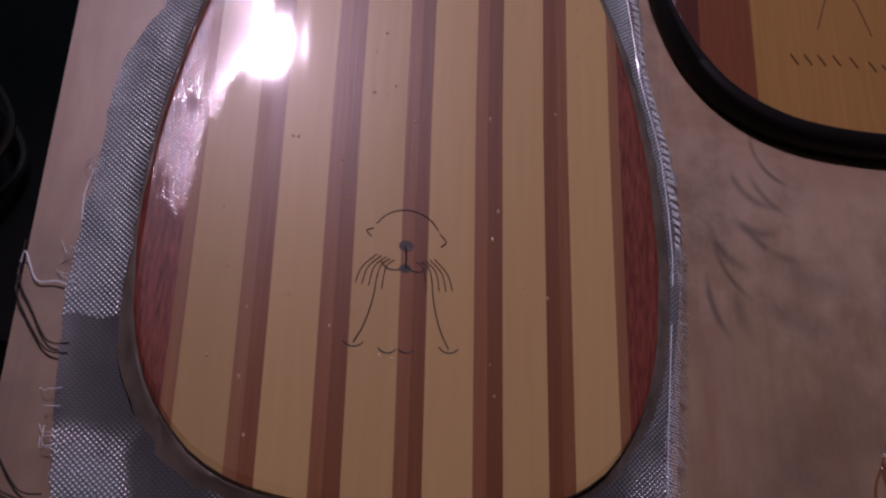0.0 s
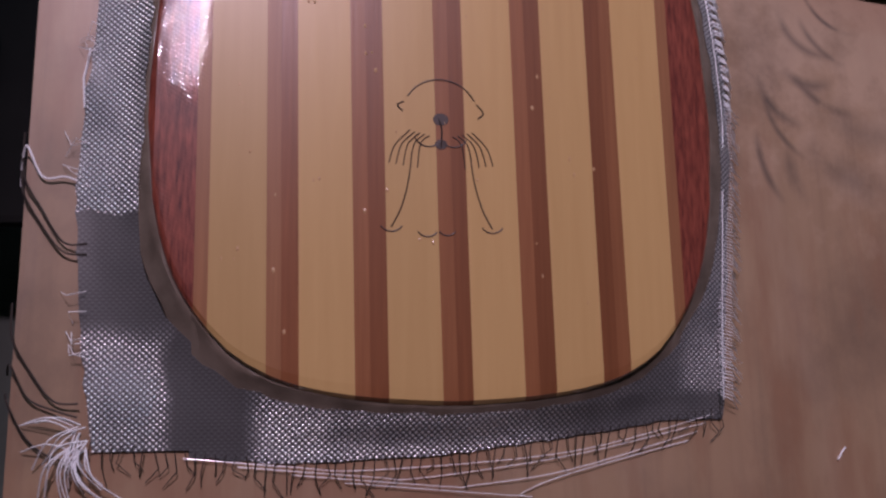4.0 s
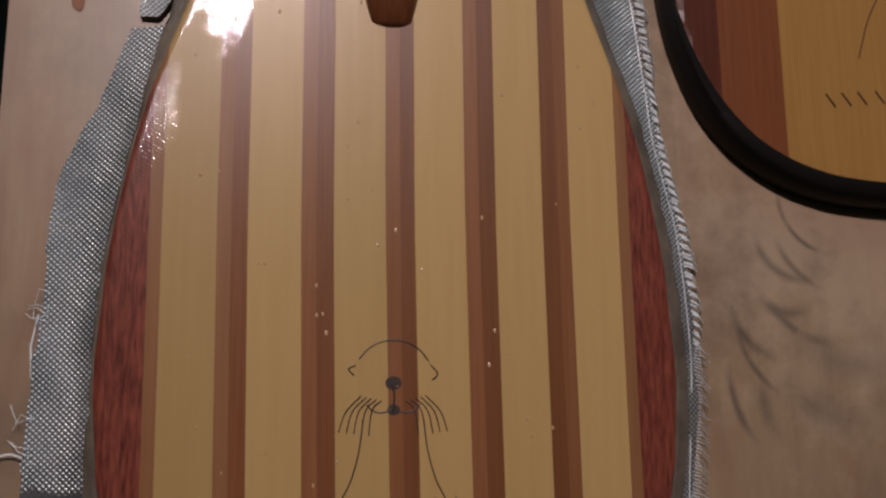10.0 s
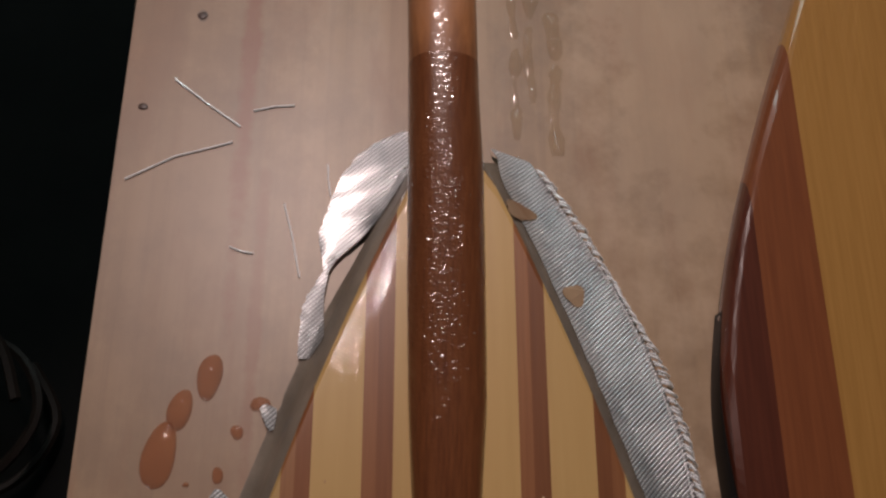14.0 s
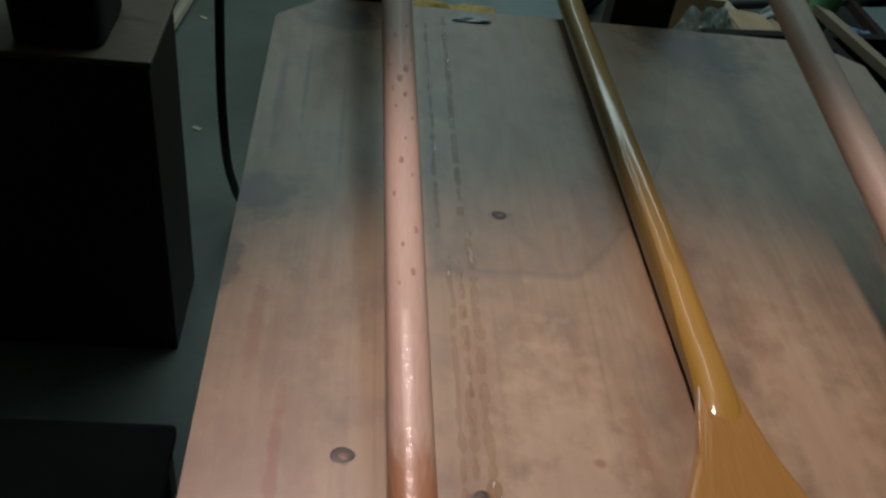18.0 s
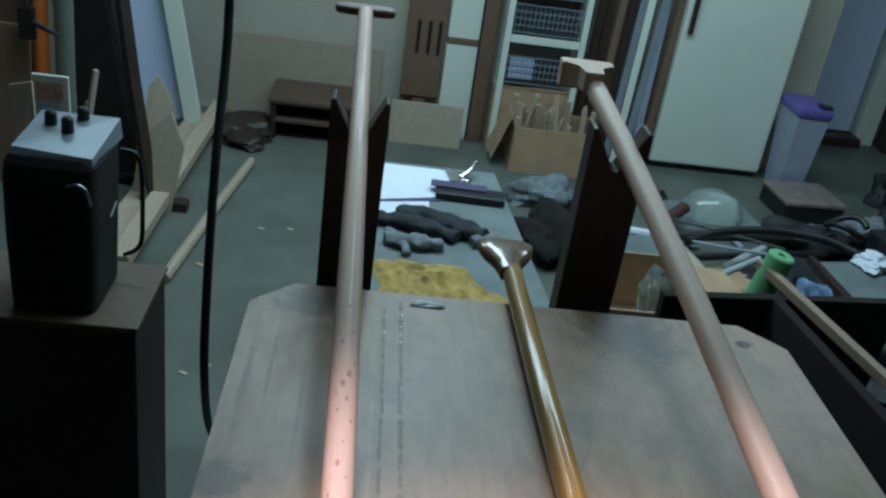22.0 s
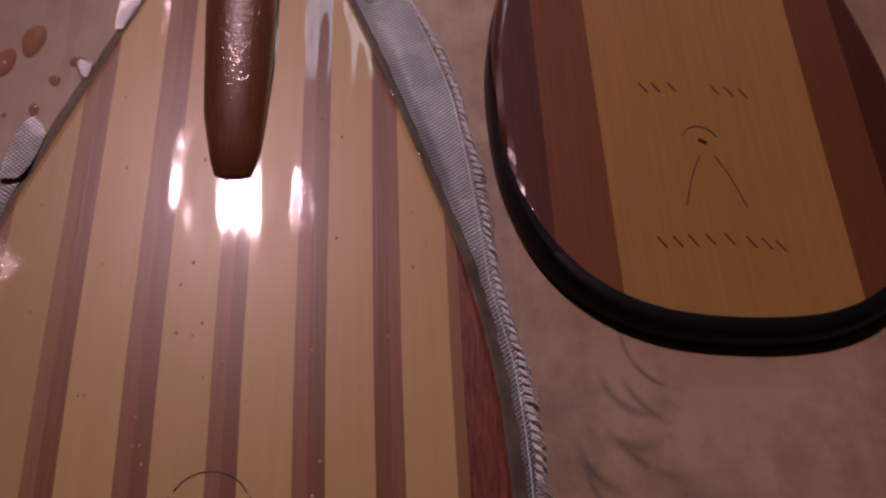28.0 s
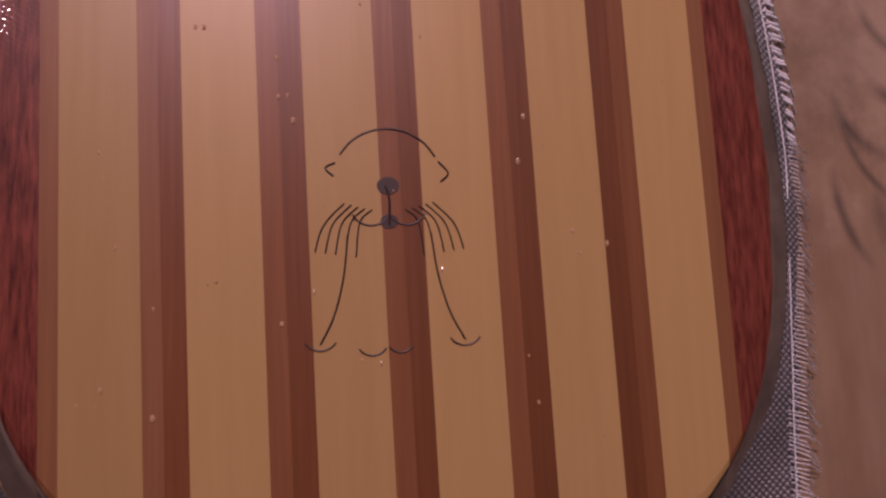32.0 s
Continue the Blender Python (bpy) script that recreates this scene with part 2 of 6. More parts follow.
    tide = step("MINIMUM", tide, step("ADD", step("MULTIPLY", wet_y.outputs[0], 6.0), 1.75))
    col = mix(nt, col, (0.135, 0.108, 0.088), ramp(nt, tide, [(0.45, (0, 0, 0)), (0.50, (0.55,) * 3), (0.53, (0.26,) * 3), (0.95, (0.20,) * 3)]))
    # curved rubber scuffs on the near board
    # centre and radius of each arc, its half width, the middle and reach of the stroke, strength
    for x, y, r0, w, px, py, reach, k in ((-0.028, 0.168, 0.027, 0.0018, -0.048, 0.152, 0.024, 0.80), (-0.055, 0.120, 0.027, 0.0034, -0.076, 0.103, 0.018, 0.75), (-0.035, 0.088, 0.050, 0.0026, -0.083, 0.073, 0.020, 0.70),
                                          (-0.045, 0.152, 0.023, 0.0030, -0.061, 0.135, 0.024, 0.55), (-0.053, 0.135, 0.021, 0.0040, -0.057, 0.116, 0.015, 0.55), (-0.020, 0.130, 0.040, 0.0120, -0.032, 0.098, 0.036, 0.36), (-0.020, 0.115, 0.050, 0.0130, -0.040, 0.070, 0.030, 0.42),
                                          (-0.040, 0.112, 0.040, 0.0022, -0.074, 0.092, 0.020, 0.70), (-0.030, 0.140, 0.040, 0.0030, -0.052, 0.106, 0.020, 0.60), (-0.022, 0.160, 0.038, 0.0024, -0.050, 0.134, 0.018, 0.60), (-0.030, 0.080, 0.040, 0.0050, -0.068, 0.070, 0.016, 0.50)):
        mp = nt.nodes.new("ShaderNodeMapping")
        mp.inputs["Scale"].default_value = (1, 1, 0)
        mp.inputs["Location"].default_value = (-x, -(y - 0.4), 0)
        tc = nt.nodes.new("ShaderNodeTexCoord")
        nt.links.new(tc.outputs["Object"], mp.inputs[0])
        ln = nt.nodes.new("ShaderNodeVectorMath")
        ln.operation = "LENGTH"
        nt.links.new(mp.outputs[0], ln.inputs[0])
        df = nt.nodes.new("ShaderNodeMath")
        df.operation = "SUBTRACT"
        nt.links.new(ln.outputs["Value"], df.inputs[0])
        df.inputs[1].default_value = r0
        ab = nt.nodes.new("ShaderNodeMath")
        ab.operation = "ABSOLUTE"
        nt.links.new(df.outputs[0], ab.inputs[0])
        dv = nt.nodes.new("ShaderNodeMath")
        dv.operation = "DIVIDE"
        nt.links.new(ab.outputs[0], dv.inputs[0])
        dv.inputs[1].default_value = w
        band = ramp(nt, dv.outputs[0], [(0.0, (1, 1, 1)), (1.0, (0, 0, 0))])
        near = nt.nodes.new("ShaderNodeVectorMath")
        near.operation = "DISTANCE"
        nt.links.new(tc.outputs["Object"], near.inputs[0])
        near.inputs[1].default_value = (px, py - 0.4, -FLOOR)
        side = ramp(nt, step("DIVIDE", near.outputs["Value"], reach), [(0.35, (1, 1, 1)), (1.0, (0, 0, 0))])
        amount = mix(nt, band, side, 1.0, "MULTIPLY")
        amount = mix(nt, amount, ramp(nt, streak, [(0.30, (0, 0, 0)), (0.52, (k,) * 3)]), 1.0, "MULTIPLY")
        col = mix(nt, col, (0.060, 0.050, 0.044), amount)
    nt.links.new(col, b.inputs["Base Color"])
    b.inputs["Roughness"].default_value, b.inputs["Specular IOR Level"].default_value = 0.42, 0.65
    bump(nt, b, g, 0.08, 0.0006)
    return m


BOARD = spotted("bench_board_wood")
YELLOW = wood("pale_yellow_strip", (0.500, 0.322, 0.122), (0.540, 0.354, 0.140), 0.36, 1.0, grain=(40, 2.0, 50), stain=0.05, coat_rough=0.06, coat_bump=0.7, dot=0.33, dot_size=400.0, print_through=True)
BROWN = wood("cedar_strip", (0.185, 0.066, 0.024), (0.25, 0.094, 0.035), 0.36, 1.0, grain=(90, 2.5, 50), stain=0.12, coat_rough=0.06, coat_bump=0.7, dot=0.33, dot_size=400.0, print_through=True)
MIDBROWN = wood("mid_cedar_strip", (0.225, 0.088, 0.034), (0.295, 0.122, 0.048), 0.36, 1.0, grain=(90, 2.5, 50), stain=0.12, coat_rough=0.06, coat_bump=0.7, dot=0.33, dot_size=400.0, print_through=True)
LIGHTBROWN = wood("light_cedar_strip", (0.25, 0.11, 0.045), (0.33, 0.15, 0.06), 0.4, 1.0, grain=(90, 2.5, 50), stain=0.1, coat_rough=0.06, coat_bump=0.7, dot=0.33, dot_size=400.0, print_through=True)
RED = wood("red_edge_strip", (0.075, 0.013, 0.009), (0.30, 0.080, 0.048), 0.35, 1.0, grain=(130, 16, 60), stain=0.1, sharp=0.21, coat_rough=0.06, coat_bump=0.7, dot=0.33, dot_size=400.0, print_through=True)
SPINE = wood("wet_cedar", (0.12, 0.039, 0.0155), (0.215, 0.079, 0.030), 0.35, 1.0, grain=(120, 3, 60), stain=0.3, coat_bump=0.30, dot=1.0, dot_size=430.0, cover=0.36, dry_end=0.175)
def stain_run(name, low, middle, high, y0, y1):
    """Bare wood that resin has crept into: dark at y0, bare at y1, with an uneven front."""
    m, nt, b = shader(name)
    tc = nt.nodes.new("ShaderNodeTexCoord")
    sep = nt.nodes.new("ShaderNodeSeparateXYZ")
    nt.links.new(tc.outputs["Object"], sep.inputs[0])
    n = noise_of(nt, (60, 14, 60), 3.0, 4.0, 0.6)
    wob = nt.nodes.new("ShaderNodeMath")
    wob.operation = "MULTIPLY_ADD"
    nt.links.new(n, wob.inputs[0])
    wob.inputs[1].default_value = 0.06
    nt.links.new(sep.outputs[1], wob.inputs[2])
    mr = nt.nodes.new("ShaderNodeMapRange")
    nt.links.new(wob.outputs[0], mr.inputs[0])
    mr.inputs[1].default_value, mr.inputs[2].default_value = y0 + 0.03, y1 + 0.03
    col = ramp(nt, mr.outputs[0], [(0.10, low), (0.36, middle), (0.70, tuple(0.75 * p + 0.25 * q for p, q in zip(middle, high))), (0.92, high)])
    g = noise_of(nt, (90, 2.5, 60), 6.0, 5.0)
    col = mix(nt, col, ramp(nt, g, [(0.3, (0.86, 0.86, 0.86)), (0.7, (1.06, 1.06, 1.06))]), 1.0, "MULTIPLY")
    nt.links.new(col, b.inputs["Base Color"])
    nt.links.new(ramp(nt, mr.outputs[0], [(0.0, (1, 1, 1)), (0.3, (0.5, 0.5, 0.5)), (0.8, (0.1, 0.1, 0.1))]), b.inputs["Coat Weight"])
    b.inputs["Roughness"].default_value, b.inputs["Coat Roughness"].default_value = 0.45, 0.12
    k = node(nt, "ShaderNodeBump", Strength=0.6, Distance=0.001)
    nt.links.new(noise_of(nt, (1, 1, 1), 260.0, 1.0), k.inputs["Height"])
    nt.links.new(k.outputs[0], b.inputs["Coat Normal"])
    return m


GRIPBROWN = wood("varnished_grip_wood", (0.115, 0.066, 0.022), (0.175, 0.105, 0.034), 0.4, 0.9, grain=(90, 2, 60), stain=0.2, coat_rough=0.07)
STAINED = stain_run("resin_stained_cedar", (0.170, 0.060, 0.023), (0.40, 0.172, 0.068), (0.60, 0.42, 0.33), 0.350, 0.470)
BARE = wood("bare_cedar", (0.56, 0.395, 0.315), (0.66, 0.485, 0.395), 0.55, 0.12, grain=(90, 2.5, 60), stain=0.2)
PALE = wood("bare_spruce", (0.55, 0.415, 0.325), (0.63, 0.495, 0.40), 0.5, grain=(90, 2.5, 60), stain=0.1)
GOLD = wood("varnished_spruce", (0.345, 0.178, 0.046), (0.425, 0.228, 0.064), 0.35, 1.0, grain=(70, 2, 60), stain=0.1, coat_bump=0.22, dot=0.05)
SHAFTGOLD = wood("varnished_shaft_wood", (0.375, 0.208, 0.034), (0.455, 0.262, 0.048), 0.5, 0.55, grain=(90, 2, 60), stain=0.1, coat_rough=0.08)
OLIVE = wood("varnished_dark_shaft_wood", (0.17, 0.105, 0.030), (0.24, 0.15, 0.042), 0.42, 0.6, grain=(90, 2, 60), stain=0.1, coat_rough=0.08)
WALNUT = wood("varnished_walnut", (0.062, 0.016, 0.009), (0.102, 0.028, 0.015), 0.35, 1.0, grain=(90, 3, 60), stain=0.15, coat_bump=0.22, dot=0.05)
MAHOGANY = wood("varnished_mahogany", (0.152, 0.047, 0.018), (0.208, 0.070, 0.026), 0.35, 1.0, grain=(90, 3, 60), stain=0.1, coat_bump=0.22, dot=0.05)
BLACKRIM = plain("black_edge_and_shade", (0.008, 0.0065, 0.006), 0.42, relief=0.02)
BLACKRIM.node_tree.nodes["Principled BSDF"].inputs["Specular IOR Level"].default_value = 0.2
DARKWOOD = wood("dark_stained_wood", (0.018, 0.010, 0.008), (0.040, 0.022, 0.016), 0.5, grain=(40, 40, 2))
PINE = wood("pine_board", (0.36, 0.29, 0.205), (0.48, 0.405, 0.30), 0.6, grain=(40, 2, 40))
PLY = wood("plywood", (0.32, 0.27, 0.195), (0.41, 0.36, 0.275), 0.6, grain=(20, 20, 2))
BROWNPANEL = wood("brown_panel_wood", (0.14, 0.085, 0.055), (0.20, 0.125, 0.085), 0.5, grain=(30, 30, 2))
CARD = plain("cardboard", (0.40, 0.28, 0.17), 0.8, vary=0.15)
CONCRETE = plain("painted_concrete", (0.110, 0.128, 0.108), 0.55, vary=0.35, size=3.0, relief=0.15)
PLASTER = plain("grey_plaster", (0.38, 0.365, 0.295), 0.85, vary=0.15, size=2.0)
WHITE = plain("white_enamel", (0.62, 0.68, 0.60), 0.35, vary=0.05, size=2.0, relief=0.02, speck=0.06)
BLUEWHITE = plain("pale_blue_paint", (0.45, 0.52, 0.68), 0.45, vary=0.06, size=2.0, relief=0.02, speck=0.06)
DOORBLUE = plain("bright_blue_paint", (0.56, 0.65, 0.84), 0.45, vary=0.06, size=2.0, relief=0.02, speck=0.06)
MATTBLACK = plain("matt_black_cloth", (0.0085, 0.0072, 0.0065), 0.95, vary=0.4)
BLACK = plain("black_plastic", (0.012, 0.013, 0.014), 0.45, vary=0.3)
GREYMETAL = plain("grey_painted_metal", (0.24, 0.29, 0.33), 0.35, 0.2, vary=0.1)
STEEL = plain("bright_steel", (0.6, 0.62, 0.63), 0.25, 1.0, vary=0.1)
RUBBER = plain("black_cable", (0.010, 0.011, 0.012), 0.5)
HEATER = plain("dull_black_casing", (0.0055, 0.0058, 0.006), 0.75, vary=0.3)
PIPEGREY = plain("grey_green_pipe_plastic", (0.19, 0.21, 0.175), 0.5, vary=0.1)
DULLTAN = wood("dull_lid_wood", (0.095, 0.070, 0.048), (0.135, 0.100, 0.070), 0.65, grain=(8, 30, 30), stain=0.3)
DARKBROWN = wood("dark_brown_bench_wood", (0.075, 0.045, 0.030), (0.12, 0.075, 0.052), 0.6, grain=(30, 30, 2))
BUFF = wood("buff_board", (0.27, 0.235, 0.175), (0.33, 0.29, 0.22), 0.7, grain=(4, 30, 30), stain=0.3)
PAPER = plain("white_paper", (0.66, 0.71, 0.80), 0.8, vary=0.03, relief=0.02, speck=0.06)


# ---- building helpers ----
def thing(name, at, label, category, group="", kind=""):
    ob = new(name)
    ob.location = at
    ob.empty_display_size = 0.05
    return tagged(ob, label, category, group, kind)


def origin(ob):
    while ob.parent:
        ob = ob.parent
    return Vector(ob.location)


def part(name, bm, material, parent, label="", smooth=False):
    """One mesh object under a thing or a part; the bmesh is given in the room's coordinates."""
    me = bpy.data.meshes.new(name)
    bmesh.ops.translate(bm, verts=bm.verts, vec=-origin(parent))
    bmesh.ops.recalc_face_normals(bm, faces=bm.faces)
    bm.to_mesh(me)
    bm.free()
    me.materials.append(material)
    if smooth:
        me.shade_smooth()
        me.set_sharp_from_angle(angle=radians(48))
    ob = new(name, me)
    ob.parent = parent
    return tagged(ob, label)


def solid(name, bm, material, label, category, group="", kind="", at=None, smooth=False):
    """A thing that is one mesh."""
    me = bpy.data.meshes.new(name)
    at = Vector(at) if at is not None else sum((v.co for v in bm.verts), Vector()) / len(bm.verts)
    bmesh.ops.translate(bm, verts=bm.verts, vec=-at)
    bmesh.ops.recalc_face_normals(bm, faces=bm.faces)
    bm.to_mesh(me)
    bm.free()
    me.materials.append(material)
    if smooth:
        me.shade_smooth()
        me.set_sharp_from_angle(angle=radians(48))
    ob = new(name, me)
    ob.location = at
    return tagged(ob, label, category, group, kind)


def box(lo, hi, bevel=0.003, turn=0.0, lean=(0.0, 0.0)):
    """A bevelled block between two corners; turn about the upright axis, lean about x and y through the foot."""
    lo, hi = Vector(lo), Vector(hi)
    bm = bmesh.new()
    bmesh.ops.create_cube(bm, size=1.0)
    mid, size = (lo + hi) / 2, hi - lo
    bmesh.ops.scale(bm, verts=bm.verts, vec=size)
    if bevel:
        bmesh.ops.bevel(bm, geom=bm.edges[:], offset=min(bevel, min(size) * 0.45), segments=2, affect="EDGES", profile=0.6)
    foot = Vector((mid.x, mid.y, lo.z))
    bmesh.ops.translate(bm, verts=bm.verts, vec=mid)
    m = Matrix.Translation(foot) @ Euler((radians(lean[0]), radians(lean[1]), radians(turn))).to_matrix().to_4x4() @ Matrix.Translation(-foot)
    bmesh.ops.transform(bm, matrix=m, verts=bm.verts)
    return bm


def join(*bms):
    out = bmesh.new()
    for bm in bms:
        me = bpy.data.meshes.new("piece")
        bm.to_mesh(me)
        bm.free()
        out.from_mesh(me)
        bpy.data.meshes.remove(me)
    return out


def loft(rings, close_ends=True):
    """Skin through rings of equal count."""
    bm = bmesh.new()
    vs = [[bm.verts.new(p) for p in r] for r in rings]
    n = len(rings[0])
    for a, b in zip(vs, vs[1:]):
        for i in range(n):
            bm.faces.new((a[i], a[(i + 1) % n], b[(i + 1) % n], b[i]))
    if close_ends:
        bm.faces.new(vs[0])
        bm.faces.new(vs[-1])
    return bm


def tube(points, r, n=8, taper=None):
    """A round bar along a line of points."""
    pts = [Vector(p) for p in points]
    rings = []
    side = None
    for i, p in enumerate(pts):
        d = (pts[min(i + 1, len(pts) - 1)] - pts[max(i - 1, 0)]).normalized()
        ref = side if side is not None else (Vector((0, 0, 1)) if abs(d.z) < 0.9 else Vector((1, 0, 0)))
        u = d.cross(ref).normalized()
        v = u.cross(d).normalized()
        side = v
        rr = r * (taper[i] if taper else 1.0)
        rings.append([p + rr * (math.cos(a) * u + math.sin(a) * v) for a in (2 * math.pi * k / n for k in range(n))])
    return loft(rings)


def smooth_line(points, steps=6):
    """A curve through points."""
    pts = [Vector(p) for p in points]
    out = []
    for i in range(len(pts) - 1):
        p0, p1, p2, p3 = pts[max(i - 1, 0)], pts[i], pts[i + 1], pts[min(i + 2, len(pts) - 1)]
        for k in range(steps):
            t = k / steps
            out.append(0.5 * ((2 * p1) + (p2 - p0) * t + (2 * p0 - 5 * p1 + 4 * p2 - p3) * t * t + (3 * p1 - p0 - 3 * p2 + p3) * t ** 3))
    return out + [pts[-1]]


def shaft(stations, n=20, square=2.6, flat=1.0):
    """A shaft along y. Stations: y, x, z, half width, half height."""
    rings = []
    for y, x, z, w, h in stations:
        ring = []
        for k in range(n):
            a = 2 * math.pi * k / n
            c, s = math.cos(a), math.sin(a)
            ring.append((x + w * math.copysign(abs(c) ** (2 / square), c), y, z + h * math.copysign(abs(s) ** (2 / square), s)))
        rings.append(ring)
    return loft(rings)


def line_at(table, y):
    """Linear reading of rows (y, ...) at y."""
    ys = [r[0] for r in table]
    return [float(np.interp(y, ys, [r[k] for r in table])) for k in range(1, len(table[0]))]


class Blade:
    """A paddle blade seen from above: half widths h at stations y, tip first."""

    def __init__(self, cx, profile, base, rise, thick, edge):
        self.cx, self.base, self.rise, self.thick, self.edge = cx, base, rise, thick, edge
        self.drift, self.lip = 0.0, 0.15
        fine = smooth_line([(p[0], p[1], 0) for p in profile], 8)
        self.y, self.h = np.array([p.x for p in fine]), np.array([max(p.y, 0) for p in fine])
        k = int(np.argmax(self.h))
        self.low, self.high, self.top = (self.h[: k + 1], self.y[: k + 1]), (self.h[k:][::-1], self.y[k:][::-1]), float(self.h[k])

    def span(self, x):
        a = min(abs(x), self.top)
        return float(np.interp(a, *self.low)), float(np.interp(a, *self.high))

    def half(self, y):
        return float(np.interp(y, self.y, self.h))

    def surface(self, x, y):
        """Height of the upper face at the offset x from the middle."""
        y0, y1 = self.span(x)
        d = max(0.0, min(self.half(y) - abs(x), (y - y0) * 1.0, y1 - y + 0.004))
        e = min(d, self.edge) / self.edge
        return self.base + self.rise(y) + self.thick * (self.lip + (1 - self.lip) * math.sqrt(max(0, 1 - (1 - e) ** 2)))

    def lean(self, x, y):
        """Sideways drift of the laminations towards the tip, none at the rim."""
        return self.drift * max(0.0, 0.15 - y) * (1 - (abs(x) / self.top) ** 4)

    def strip(self, a, b, n=4, m=26):
        """The lamination between the offsets a and b, as a solid strip."""
        bm = bmesh.new()
        a, b = max(a, -self.top), min(b, self.top)
        xs = [a + (b - a) * i / n for i in range(n + 1)]
        tops, lows = [], []
        for x in xs:
            y0, y1 = self.span(x)
            col, bot = [], []
            for j in range(m + 1):
                t = j / m
                t = 0.5 - 0.5 * math.cos(math.pi * t)
                y = y0 + (y1 - y0) * t
                col.append(bm.verts.new((self.cx + x + self.lean(x, y), y, self.surface(x, y))))
                bot.append(bm.verts.new((self.cx + x + self.lean(x, y), y, self.base + self.rise(y))))
            tops.append(col)
            lows.append(bot)
        for i in range(n):
            for j in range(m):
                bm.faces.new((tops[i][j], tops[i + 1][j], tops[i + 1][j + 1], tops[i][j + 1]))
                bm.faces.new((lows[i][j], lows[i][j + 1], lows[i + 1][j + 1], lows[i + 1][j]))
            for j in (0, m):
                bm.faces.new((tops[i][j], tops[i + 1][j], lows[i + 1][j], lows[i][j]))
        for i in (0, n):
            for j in range(m):
                bm.faces.new((tops[i][j], tops[i][j + 1], lows[i][j + 1], lows[i][j]))
        bmesh.ops.remove_doubles(bm, verts=bm.verts, dist=1e-6)
        return bm


# ---- the room ----
solid("floor", box((-3.0, -2.4, FLOOR - 0.1), (3.4, 5.6, FLOOR), 0), CONCRETE, "dull grey-green painted concrete workshop floor", "floor", kind="structure")
solid("wall_north", box((-3.0, 4.66, FLOOR), (2.05, 4.8, 1.62), 0), PLASTER, "grey plaster back wall of the workshop", "wall", kind="structure")
solid("wall_north_recess", box((2.05, 5.45, FLOOR), (3.4, 5.6, 1.62), 0), PLASTER, "grey plaster wall round the pale blue door", "wall", kind="structure")
solid("wall_west", box((-3.15, -2.4, FLOOR), (-3.0, 5.6, 1.62), 0), PLASTER, "grey plaster side wall of the workshop", "wall", kind="structure")
solid("wall_east", box((3.4, -2.4, FLOOR), (3.55, 5.6, 1.62), 0), PLASTER, "grey plaster side wall of the workshop", "wall", kind="structure")
solid("wall_south", box((-3.15, -2.55, FLOOR), (3.55, -2.4, 1.62), 0), PLASTER, "grey plaster wall behind the workbench", "wall", kind="structure")
solid("ceiling", box((-3.15, -2.55, 1.62), (3.55, 5.6, 1.74), 0), PLASTER, "plain grey workshop ceiling", "ceiling", kind="structure")

# ---- workbench ----
bench = thing("workbench", (0, 0.4, FLOOR), "wooden workbench with a stained board top and cut corners", "workbench")
NEAR, FAR, HALF, CUT = -0.42, 1.30, 0.395, 0.058
bm = bmesh.new()
outline = [(-HALF, NEAR), (HALF, NEAR), (HALF, FAR - CUT), (HALF - CUT, FAR), (-HALF + CUT, FAR), (-HALF, FAR - CUT)]
top_face = bm.faces.new([bm.verts.new((x, y, 0)) for x, y in outline])
low = bmesh.ops.extrude_face_region(bm, geom=[top_face])
bmesh.ops.translate(bm, verts=[v for v in low["geom"] if isinstance(v, bmesh.types.BMVert)], vec=(0, 0, -0.032))
bmesh.ops.bevel(bm, geom=bm.edges[:], offset=0.0025, segments=2, affect="EDGES")
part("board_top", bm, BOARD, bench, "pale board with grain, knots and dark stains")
for x in (-0.33, 0.33):
    for y in (-0.34, 1.2):
        part("leg", box((x - 0.04, y - 0.04, FLOOR), (x + 0.04, y + 0.04, -0.032), 0.004), DARKWOOD, bench)
    part("rail", box((x - 0.02, -0.30, -0.14), (x + 0.02, 1.16, -0.034), 0.003), DARKWOOD, bench)

# ---- striped bent paddle under wet glass cloth ----
P1X = -0.2322
PROFILE1 = [(-0.0312, 0.0), (-0.0304, 0.018), (-0.0288, 0.036), (-0.0258, 0.054), (-0.0205, 0.0705), (-0.0115, 0.0850), (0.001, 0.0960), (0.018, 0.1060), (0.040, 0.1125), (0.065, 0.1158),
            (0.095, 0.1164), (0.13, 0.1140), (0.165, 0.1085), (0.20, 0.1005), (0.235, 0.0885), (0.27, 0.0765), (0.31, 0.0625), (0.35, 0.0470), (0.388, 0.0310), (0.42, 0.0165)]
blade1 = Blade(P1X, PROFILE1, 0.0056, lambda y: 0.024 * (y + 0.03), 0.0070, 0.0025)
blade1.drift, blade1.lip = 0.015, 0.72
paddle = thing("striped_paddle", (P1X, 0.08, 0.0), "bent wooden canoe paddle with cream and brown striped blade, freshly resined", "paddle")
CUTS = [(-0.1164, RED), (-0.0985, LIGHTBROWN), (-0.0935, YELLOW), (-0.0725, LIGHTBROWN), (-0.0670, BROWN), (-0.0605, YELLOW), (-0.0395, MIDBROWN), (-0.0335, BROWN), (-0.0265, YELLOW),
        (-0.0055, MIDBROWN), (0.0005, BROWN), (0.0065, YELLOW), (0.0275, MIDBROWN), (0.0335, BROWN), (0.0405, YELLOW), (0.0605, BROWN), (0.0670, MIDBROWN), (0.0725, YELLOW), (0.0935, LIGHTBROWN), (0.0985, RED), (0.1164, None)]
